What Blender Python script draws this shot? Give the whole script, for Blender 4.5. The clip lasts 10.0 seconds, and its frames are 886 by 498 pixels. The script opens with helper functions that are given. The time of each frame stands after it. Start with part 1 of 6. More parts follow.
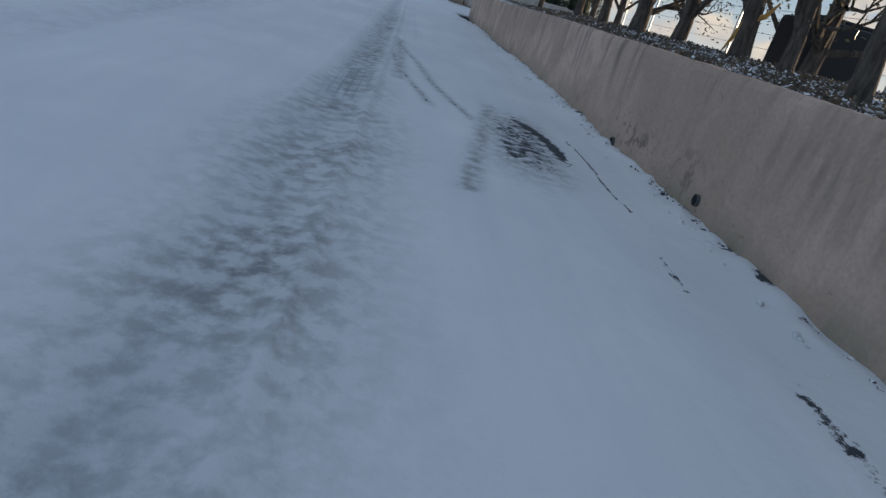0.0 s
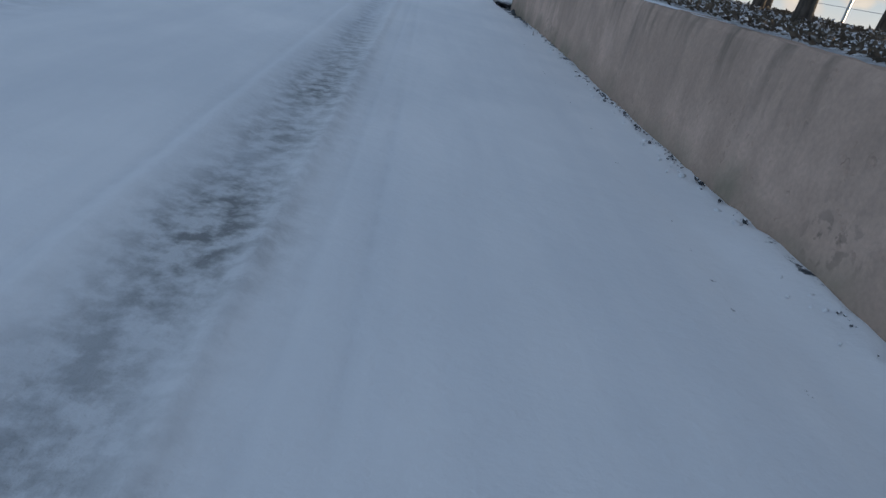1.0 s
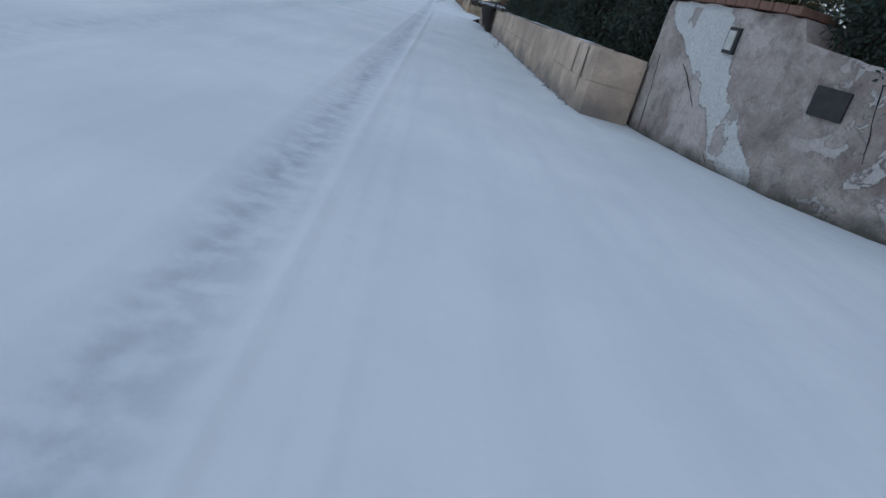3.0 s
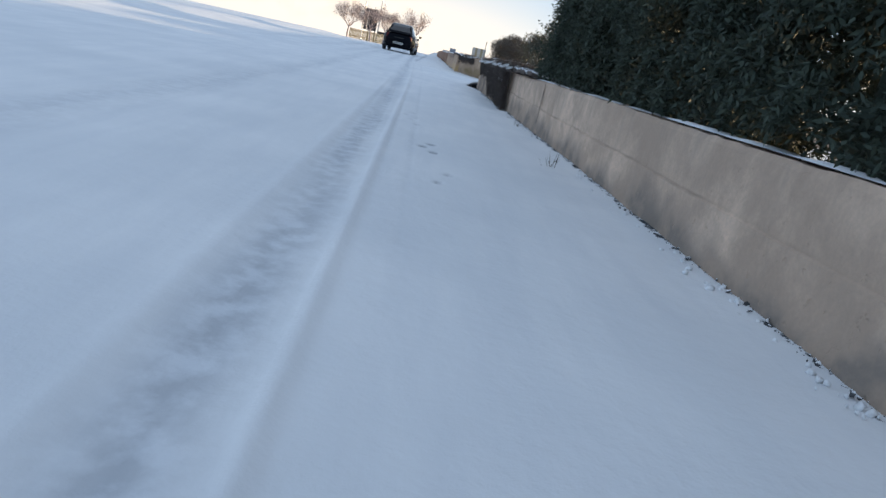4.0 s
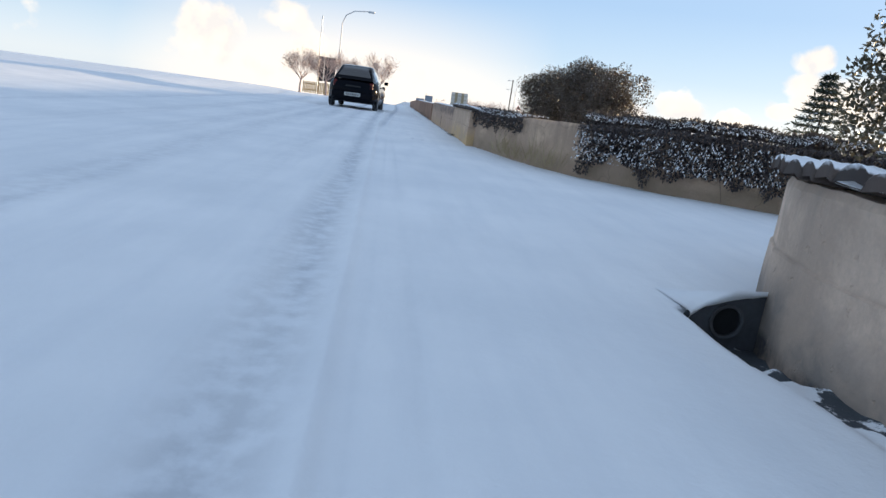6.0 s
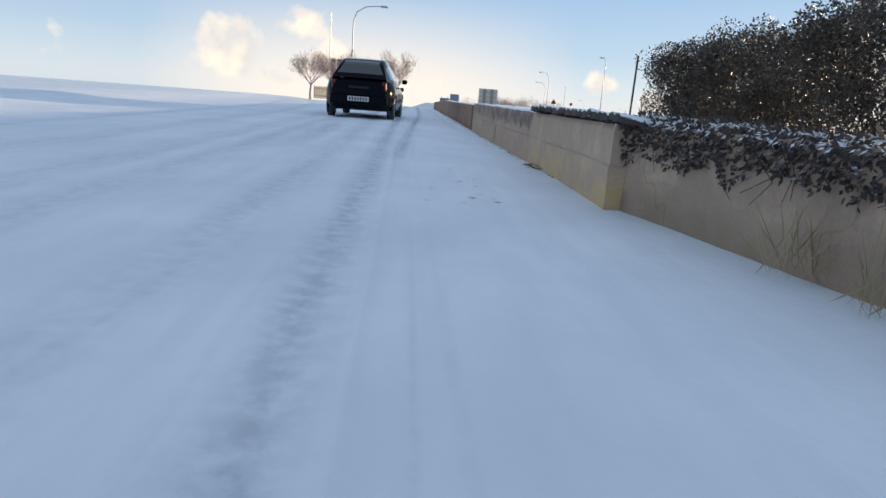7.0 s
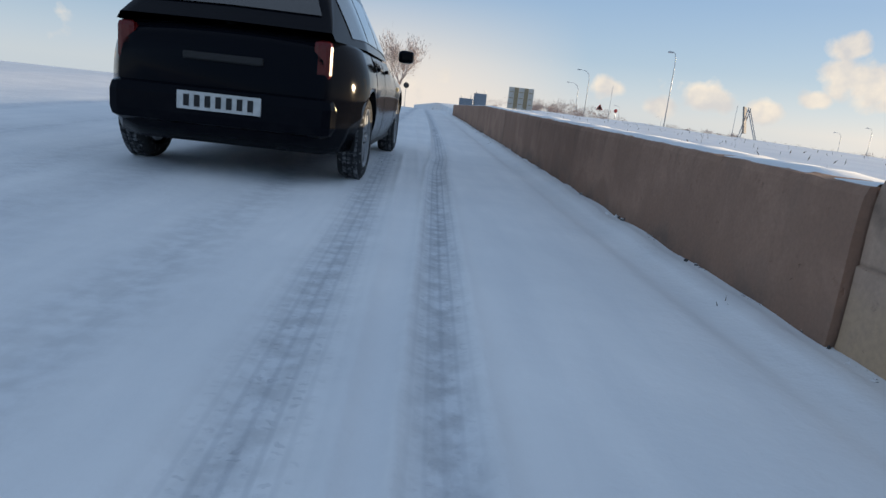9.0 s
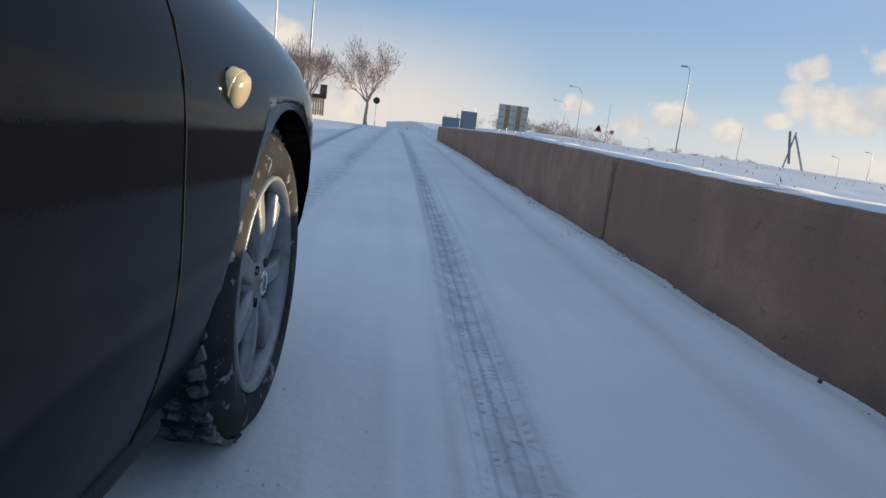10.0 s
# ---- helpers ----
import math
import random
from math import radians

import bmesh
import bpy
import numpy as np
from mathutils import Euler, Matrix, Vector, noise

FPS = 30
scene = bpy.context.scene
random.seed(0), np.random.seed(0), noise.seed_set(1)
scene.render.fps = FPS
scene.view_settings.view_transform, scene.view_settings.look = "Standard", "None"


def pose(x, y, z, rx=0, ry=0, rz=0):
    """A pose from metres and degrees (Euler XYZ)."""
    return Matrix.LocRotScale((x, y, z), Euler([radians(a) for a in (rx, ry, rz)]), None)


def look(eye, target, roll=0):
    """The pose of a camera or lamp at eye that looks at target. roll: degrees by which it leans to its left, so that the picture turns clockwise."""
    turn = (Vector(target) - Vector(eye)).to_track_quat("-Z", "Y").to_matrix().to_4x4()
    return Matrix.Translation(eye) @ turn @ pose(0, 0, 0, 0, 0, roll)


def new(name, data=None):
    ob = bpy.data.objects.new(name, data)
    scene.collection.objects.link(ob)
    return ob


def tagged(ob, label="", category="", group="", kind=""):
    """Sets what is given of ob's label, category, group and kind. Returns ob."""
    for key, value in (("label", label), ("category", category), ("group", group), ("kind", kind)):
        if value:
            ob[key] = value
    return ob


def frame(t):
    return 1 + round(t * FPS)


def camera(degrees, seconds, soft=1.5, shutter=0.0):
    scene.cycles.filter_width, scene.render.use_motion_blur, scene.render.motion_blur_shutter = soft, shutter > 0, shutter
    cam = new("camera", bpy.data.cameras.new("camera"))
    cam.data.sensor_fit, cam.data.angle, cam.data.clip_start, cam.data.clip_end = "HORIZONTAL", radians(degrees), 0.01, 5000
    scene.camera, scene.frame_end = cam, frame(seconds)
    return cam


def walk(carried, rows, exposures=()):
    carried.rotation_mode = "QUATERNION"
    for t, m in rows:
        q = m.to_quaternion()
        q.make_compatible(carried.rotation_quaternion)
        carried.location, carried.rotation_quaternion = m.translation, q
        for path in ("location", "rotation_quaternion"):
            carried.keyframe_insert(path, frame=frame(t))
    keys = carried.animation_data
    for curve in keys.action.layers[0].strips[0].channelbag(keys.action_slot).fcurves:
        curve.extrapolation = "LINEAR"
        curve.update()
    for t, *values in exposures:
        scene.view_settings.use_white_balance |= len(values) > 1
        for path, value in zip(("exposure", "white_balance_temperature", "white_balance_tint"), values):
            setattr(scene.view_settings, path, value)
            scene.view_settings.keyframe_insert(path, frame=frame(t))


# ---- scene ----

# camera and its way beside the low wall
cam = camera(68.9, 10.0, soft=1.5, shutter=0.0)
ROWS = (
    (0.0, (0.001, -0.000, 0.645), (0.269, 1.837, -0.099), 16.28),
    (0.2, (0.041, 1.261, 0.650), (0.288, 3.108, -0.077), 16.43),
    (0.4, (0.082, 2.511, 0.653), (0.338, 4.355, -0.076), 16.29),
    (0.6, (0.112, 3.775, 0.652), (0.360, 5.608, -0.110), 15.67),
    (0.8, (0.135, 5.052, 0.651), (0.359, 6.868, -0.157), 14.84),
    (1.0, (0.152, 6.342, 0.650), (0.357, 8.141, -0.198), 13.86),
    (1.2, (0.167, 7.642, 0.649), (0.369, 9.432, -0.219), 12.87),
    (1.4, (0.179, 8.950, 0.649), (0.385, 10.741, -0.217), 12.27),
    (1.6, (0.187, 10.265, 0.649), (0.389, 12.067, -0.193), 12.51),
    (1.8, (0.190, 11.581, 0.650), (0.387, 13.389, -0.183), 13.35),
    (2.0, (0.185, 12.890, 0.648), (0.381, 14.692, -0.196), 14.27),
    (2.2, (0.169, 14.185, 0.649), (0.366, 15.992, -0.187), 14.89),
    (2.4, (0.139, 15.478, 0.649), (0.327, 17.298, -0.157), 15.26),
    (2.6, (0.107, 16.759, 0.649), (0.308, 18.587, -0.137), 15.15),
    (2.8, (0.074, 18.048, 0.649), (0.264, 19.892, -0.103), 15.53),
    (3.0, (0.049, 19.326, 0.648), (0.238, 21.181, -0.075), 15.58),
    (3.2, (0.031, 20.599, 0.649), (0.189, 22.470, -0.038), 15.83),
    (3.4, (0.022, 21.874, 0.650), (0.167, 23.759, 0.000), 15.63),
    (3.6, (0.020, 23.150, 0.650), (0.169, 25.045, 0.029), 14.82),
    (3.8, (0.021, 24.430, 0.650), (0.185, 26.331, 0.052), 13.66),
    (4.0, (0.023, 25.714, 0.650), (0.205, 27.619, 0.071), 12.40),
    (4.2, (0.020, 27.003, 0.648), (0.217, 28.913, 0.089), 11.30),
    (4.4, (0.011, 28.298, 0.647), (0.212, 30.214, 0.111), 10.61),
    (4.6, (0.005, 29.604, 0.650), (0.198, 31.530, 0.147), 10.38),
    (4.8, (0.018, 30.897, 0.652), (0.215, 32.825, 0.160), 10.60),
    (5.0, (0.031, 32.183, 0.651), (0.251, 34.105, 0.142), 9.84),
    (5.2, (0.034, 33.496, 0.647), (0.267, 35.418, 0.145), 8.84),
    (5.4, (0.027, 34.830, 0.645), (0.245, 36.764, 0.183), 8.17),
    (5.6, (0.018, 36.173, 0.644), (0.236, 38.112, 0.203), 7.55),
    (5.8, (0.008, 37.513, 0.649), (0.221, 39.453, 0.213), 7.57),
    (6.0, (0.003, 38.827, 0.654), (0.220, 40.765, 0.210), 7.74),
    (6.2, (-0.003, 40.121, 0.654), (0.178, 42.063, 0.214), 7.19),
    (6.4, (-0.009, 41.397, 0.652), (0.148, 43.344, 0.218), 6.40),
    (6.6, (-0.014, 42.661, 0.651), (0.126, 44.608, 0.213), 5.58),
    (6.8, (-0.018, 43.913, 0.650), (0.114, 45.858, 0.204), 4.84),
    (7.0, (-0.021, 45.156, 0.649), (0.114, 47.098, 0.192), 4.28),
    (7.2, (-0.022, 46.392, 0.648), (0.126, 48.331, 0.182), 4.03),
    (7.4, (-0.021, 47.622, 0.647), (0.152, 49.559, 0.179), 4.19),
    (7.6, (-0.017, 48.846, 0.648), (0.159, 50.782, 0.179), 5.13),
    (7.8, (-0.014, 50.047, 0.649), (0.175, 51.984, 0.191), 6.09),
    (8.0, (-0.025, 51.243, 0.647), (0.153, 53.177, 0.170), 6.34),
    (8.2, (-0.040, 52.439, 0.648), (0.134, 54.372, 0.164), 7.19),
    (8.4, (-0.056, 53.636, 0.647), (0.102, 55.571, 0.165), 7.23),
    (8.6, (-0.061, 54.825, 0.648), (0.069, 56.763, 0.171), 6.93),
    (8.8, (-0.050, 55.981, 0.653), (0.072, 57.919, 0.173), 6.80),
    (9.0, (-0.035, 57.116, 0.657), (0.099, 59.057, 0.194), 6.29),
    (9.2, (-0.030, 58.267, 0.653), (0.122, 60.205, 0.183), 5.42),
    (9.4, (-0.024, 59.446, 0.650), (0.156, 61.388, 0.207), 5.42),
    (9.6, (-0.018, 60.644, 0.650), (0.185, 62.592, 0.245), 5.86),
    (9.8, (-0.012, 61.856, 0.649), (0.202, 63.806, 0.260), 6.37),
    (10.0, (-0.006, 63.075, 0.648), (0.209, 65.022, 0.244), 6.91),
)
walk(cam, [(t, look(eye, target, roll)) for t, eye, target, roll in ROWS],
     exposures=((0.0, 0.84, 7100, 11), (0.8, 0.88, 6950, 11), (1.5, 0.96, 6900, 11), (2.2, 1.2, 7100, 11), (3.0, 1.42, 7500, 11), (4.4, 1.64, 7200, 11), (5.2, 1.72, 7150, 11), (6.0, 1.60, 7050, 11), (8.0, 1.20, 6900, 10), (9.2, 1.06, 6850, 10), (10.0, 1.0, 6600, 10)))

# ---- sky and sun: very low winter sun from beyond the wall ----
SUN_TO = Vector((0.90, 0.43, 0.075)).normalized()
world = bpy.data.worlds.new("winter_sky")
scene.world = world
world.use_nodes = True
wn, wl = world.node_tree.nodes, world.node_tree.links
bg = wn["Background"]
sky = wn.new("ShaderNodeTexSky")
sky.sky_type = "NISHITA"
sky.sun_disc = False
sky.sun_elevation = radians(14)
sky.sun_rotation = math.atan2(SUN_TO.x, SUN_TO.y)
sky.air_density, sky.dust_density, sky.ozone_density = 1.0, 0.35, 1.3
# small winter cumulus low over the land, lit cream by the sun, thin haze at the horizon
way = wn.new("ShaderNodeTexCoord").outputs["Generated"]
sep = wn.new("ShaderNodeSeparateXYZ")
wl.new(way, sep.inputs[0])


def w_node(kind, *ins, **props):
    k = wn.new(kind)
    for key, value in props.items():
        if key == "operation":
            k.operation = value
    for sock, v in zip(k.inputs, ins):
        if isinstance(v, (int, float, tuple)):
            sock.default_value = v
        elif v is not None:
            wl.new(v, sock)
    return k


def w_ramp(fac, *stops):
    k = wn.new("ShaderNodeValToRGB")
    e = k.color_ramp.elements
    while len(e) < len(stops):
        e.new(0.5)
    for el, (p, c) in zip(e, stops):
        el.position, el.color = p, (c, c, c, 1)
    wl.new(fac, k.inputs[0])
    return k.outputs[0]


def w_mix(fac, one, two):
    k = wn.new("ShaderNodeMix")
    k.data_type = "RGBA"
    for sock, v in ((k.inputs[0], fac), (k.inputs[6], one), (k.inputs[7], two)):
        if isinstance(v, tuple):
            sock.default_value = v[0] if sock == k.inputs[0] else v
        else:
            wl.new(v, sock)
    return k.outputs[2]


puff = wn.new("ShaderNodeTexNoise")
puff.inputs["Scale"].default_value, puff.inputs["Detail"].default_value, puff.inputs["Roughness"].default_value = 17.0, 6.0, 0.50
wl.new(way, puff.inputs["Vector"])
# scattered thin cloud all round, and the heaps of cumulus that stand over the field
band = w_ramp(sep.outputs[2], (0.0, 0.85), (0.05, 0.95), (0.12, 0.55), (0.22, 0.0))
thick = w_node("ShaderNodeMath", puff.outputs[0], band, operation="MULTIPLY").outputs[0]
cloud = w_ramp(thick, (0.55, 0.0), (0.66, 0.7))
HEAPS = ((16.0, 2.2, 1.6), (20.5, 0.9, 1.3), (24.8, 1.8, 2.3), (28.4, 1.3, 1.8), (31.5, 2.4, 1.2), (35.6, 4.4, 3.2), (33.4, 6.4, 1.5), (38.0, 7.6, 2.4), (43.0, 3.0, 2.6), (-6.0, 2.2, 3.4), (-2.5, 0.6, 3.0), (-9.0, 4.4, 2.2), (-14.0, 2.0, 4.0), (52.0, 4.0, 4.0), (62.0, 3.0, 4.5))
for azim, elev, wide in HEAPS:
    a, e = radians(azim), radians(elev)
    off = w_node("ShaderNodeVectorMath", way, (math.sin(a) * math.cos(e), math.cos(a) * math.cos(e), math.sin(e)), operation="SUBTRACT").outputs[0]
    off = w_node("ShaderNodeVectorMath", off, (1.0, 1.0, 1.55), operation="MULTIPLY").outputs[0]
    far = w_node("ShaderNodeVectorMath", off, operation="LENGTH").outputs["Value"]
    near = w_node("ShaderNodeMath", far, -1.0 / radians(wide), operation="MULTIPLY").outputs[0]
    near = w_node("ShaderNodeMath", near, w_node("ShaderNodeMath", puff.outputs[0], 3.1, operation="MULTIPLY").outputs[0], operation="ADD").outputs[0]
    cloud = w_node("ShaderNodeMath", cloud, w_ramp(near, (0.55, 0.0), (1.15, 0.9)), operation="MAXIMUM").outputs[0]
fade = wn.new("ShaderNodeValToRGB")
tones = ((0.0, (1.58, 1.90, 2.26)), (0.025, (1.36, 1.74, 2.24)), (0.07, (1.02, 1.46, 2.08)), (0.16, (0.76, 1.22, 1.96)), (1.0, (1.00, 1.30, 1.80)))
while len(fade.color_ramp.elements) < len(tones):
    fade.color_ramp.elements.new(0.5)
for el, (p, c) in zip(fade.color_ramp.elements, tones):
    el.position, el.color = p, (*c, 1)
wl.new(sep.outputs[2], fade.inputs[0])
hazed = w_mix((0.93, 0, 0, 1), sky.outputs[0], fade.outputs[0])
# cream haze low over the end of the road
ahead = w_node("ShaderNodeVectorMath", way, (-0.06, 0.998, 0.0), operation="DOT_PRODUCT").outputs["Value"]
warm = w_node("ShaderNodeMath", w_ramp(ahead, (0.95, 0.0), (1.0, 0.9)), w_ramp(sep.outputs[2], (0.0, 1.0), (0.05, 0.75), (0.15, 0.0)), operation="MULTIPLY").outputs[0]
hazed = w_mix(warm, hazed, (2.75, 2.52, 2.34, 1))
billow = wn.new("ShaderNodeTexNoise")
billow.inputs["Scale"].default_value, billow.inputs["Detail"].default_value = 26.0, 4.0
wl.new(way, billow.inputs["Vector"])
body_tone = w_mix(w_ramp(billow.outputs[0], (0.36, 0.0), (0.64, 1.0)), (2.10, 2.08, 2.12, 1), (3.0, 2.72, 2.36, 1))
clouded = w_mix(cloud, hazed, body_tone)
wl.new(clouded, bg.inputs[0])
bg.inputs[1].default_value = 0.15

lamp = bpy.data.lights.new("sun", "SUN")
lamp.energy, lamp.angle, lamp.color = 3.0, radians(0.6), (1.0, 0.78, 0.52)
sun = new("sun", lamp)
sun.matrix_world = look(SUN_TO * 50, (0, 0, 0))

# ---- materials ----


class Mat:
    """A small node material builder; positions are in metres."""

    def __init__(self, name, rough=0.8, metal=0.0, spec=0.3):
        self.m = bpy.data.materials.new(name)
        self.m.use_nodes = True
        self.n, self.l = self.m.node_tree.nodes, self.m.node_tree.links
        self.b = self.n["Principled BSDF"]
        self.b.inputs["Roughness"].default_value = rough
        self.b.inputs["Metallic"].default_value = metal
        self.b.inputs["Specular IOR Level"].default_value = spec
        self.pos = self.n.new("ShaderNodeTexCoord").outputs["Object"]

    def scaled(self, sx, sy, sz, src=None):
        k = self.n.new("ShaderNodeMapping")
        k.inputs["Scale"].default_value = (sx, sy, sz)
        self.l.new(src or self.pos, k.inputs[0])
        return k.outputs[0]

    def noise(self, scale, detail=4.0, rough=0.55, src=None, dist=0.0):
        k = self.n.new("ShaderNodeTexNoise")
        k.inputs["Scale"].default_value = scale
        k.inputs["Detail"].default_value = detail
        k.inputs["Roughness"].default_value = rough
        k.inputs["Distortion"].default_value = dist
        self.l.new(src or self.pos, k.inputs["Vector"])
        return k.outputs[0]

    def voronoi(self, scale, src=None, feature="F1"):
        k = self.n.new("ShaderNodeTexVoronoi")
        k.feature = feature
        k.inputs["Scale"].default_value = scale
        self.l.new(src or self.pos, k.inputs["Vector"])
        return k.outputs["Distance"]

    def wave(self, scale, dist=2.0, src=None, direction="Y"):
        k = self.n.new("ShaderNodeTexWave")
        k.bands_direction = direction
        k.inputs["Scale"].default_value = scale
        k.inputs["Distortion"].default_value = dist
        self.l.new(src or self.pos, k.inputs["Vector"])
        return k.outputs["Fac"]

    def ramp(self, fac, *stops):
        k = self.n.new("ShaderNodeValToRGB")
        e = k.color_ramp.elements
        while len(e) < len(stops):
            e.new(0.5)
        for el, (p, c) in zip(e, stops):
            el.position = p
            el.color = (c, c, c, 1) if isinstance(c, (int, float)) else (*c, 1)
        self.l.new(fac, k.inputs[0])
        return k.outputs[0]

    def mix(self, fac, a, b, mode="MIX"):
        k = self.n.new("ShaderNodeMix")
        k.data_type, k.blend_type = "RGBA", mode
        for sock, v in ((k.inputs[0], fac), (k.inputs[6], a), (k.inputs[7], b)):
            if isinstance(v, (int, float)):
                sock.default_value = v
            elif isinstance(v, tuple):
                sock.default_value = (*v, 1)
            else:
                self.l.new(v, sock)
        return k.outputs[2]

    def math(self, op, a, b=0.0, clamp=False):
        k = self.n.new("ShaderNodeMath")
        k.operation, k.use_clamp = op, clamp
        for sock, v in zip(k.inputs, (a, b)):
            if isinstance(v, (int, float)):
                sock.default_value = v
            else:
                self.l.new(v, sock)
        return k.outputs[0]

    def attr(self, name):
        k = self.n.new("ShaderNodeAttribute")
        k.attribute_name = name
        return k.outputs["Fac"]

    def island(self):
        return self.n.new("ShaderNodeNewGeometry").outputs["Random Per Island"]

    def each(self):
        return self.n.new("ShaderNodeObjectInfo").outputs["Random"]

    def upness(self):
        k = self.n.new("ShaderNodeSeparateXYZ")
        self.l.new(self.n.new("ShaderNodeNewGeometry").outputs["Normal"], k.inputs[0])
        return k.outputs[2]

    def axis(self, which):
        k = self.n.new("ShaderNodeSeparateXYZ")
        self.l.new(self.pos, k.inputs[0])
        return k.outputs["xyz".index(which)]

    def color(self, v):
        if isinstance(v, tuple):
            self.b.inputs[0].default_value = (*v, 1)
        else:
            self.l.new(v, self.b.inputs[0])
        return self

    def rough(self, v):
        self.l.new(v, self.b.inputs["Roughness"])
        return self

    def bump(self, height, dist=0.01, strength=0.6):
        k = self.n.new("ShaderNodeBump")
        k.inputs["Distance"].default_value = dist
        k.inputs["Strength"].default_value = strength
        self.l.new(height, k.inputs["Height"])
        self.l.new(k.outputs[0], self.b.inputs["Normal"])
        return self


SNOW = (0.78, 0.80, 0.83)


def make_snow():
    k = Mat("snow_ground", 0.75, spec=0.25)
    fine, mid, big = k.noise(90, 5), k.noise(11, 5), k.noise(0.9, 4)
    white = k.mix(k.ramp(big, (0.35, 0.0), (0.65, 1.0)), (0.74, 0.765, 0.79), (0.83, 0.845, 0.86))
    streak = k.noise(6, 4, src=k.scaled(1, 0.12, 1))
    white = k.mix(k.math("MULTIPLY", k.ramp(streak, (0.42, 0.0), (0.66, 1.0)), 0.38), white, (0.68, 0.71, 0.75))
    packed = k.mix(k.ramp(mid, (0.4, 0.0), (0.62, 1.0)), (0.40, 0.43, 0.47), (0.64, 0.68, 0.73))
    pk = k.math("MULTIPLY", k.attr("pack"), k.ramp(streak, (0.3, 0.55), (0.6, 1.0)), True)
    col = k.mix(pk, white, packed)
    slush = k.mix(k.ramp(k.noise(15, 6, 0.62), (0.40, 0.0), (0.58, 1.0)), (0.25, 0.26, 0.265), (0.62, 0.64, 0.66))
    col = k.mix(k.attr("slush"), col, slush)
    asph = k.mix(k.noise(150, 2), (0.035, 0.042, 0.05), (0.075, 0.085, 0.095))
    bare = k.ramp(k.math("ADD", k.attr("bare"), k.math("MULTIPLY", k.math("SUBTRACT", k.noise(17, 6, 0.7), 0.5), 1.5)), (0.50, 0.0), (0.60, 1.0))
    col = k.mix(bare, col, asph)
    col = k.mix(k.attr("print"), col, (0.07, 0.09, 0.12))
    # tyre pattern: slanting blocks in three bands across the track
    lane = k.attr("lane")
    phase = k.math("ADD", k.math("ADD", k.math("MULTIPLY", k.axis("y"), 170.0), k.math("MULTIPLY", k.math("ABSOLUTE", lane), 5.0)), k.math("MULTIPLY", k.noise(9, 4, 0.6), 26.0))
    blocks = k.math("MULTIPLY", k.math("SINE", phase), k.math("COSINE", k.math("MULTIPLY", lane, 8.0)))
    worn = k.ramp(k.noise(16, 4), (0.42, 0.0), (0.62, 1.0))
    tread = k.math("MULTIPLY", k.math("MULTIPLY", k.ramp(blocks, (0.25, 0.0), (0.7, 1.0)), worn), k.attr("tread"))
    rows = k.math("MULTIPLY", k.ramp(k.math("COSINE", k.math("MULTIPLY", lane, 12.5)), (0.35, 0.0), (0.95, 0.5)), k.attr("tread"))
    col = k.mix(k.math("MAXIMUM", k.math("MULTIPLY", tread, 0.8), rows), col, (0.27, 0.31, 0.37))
    k.color(col)
    h = k.math("ADD", k.math("MULTIPLY", fine, 0.12), k.math("MULTIPLY", mid, 0.9))
    h = k.math("ADD", h, k.math("MULTIPLY", tread, -0.6))
    h = k.math("ADD", h, k.math("MULTIPLY", k.noise(40, 4), k.math("ADD", k.math("MULTIPLY", k.attr("slush"), 1.8), 0.2)))
    return k.bump(h, 0.012, 0.65).m


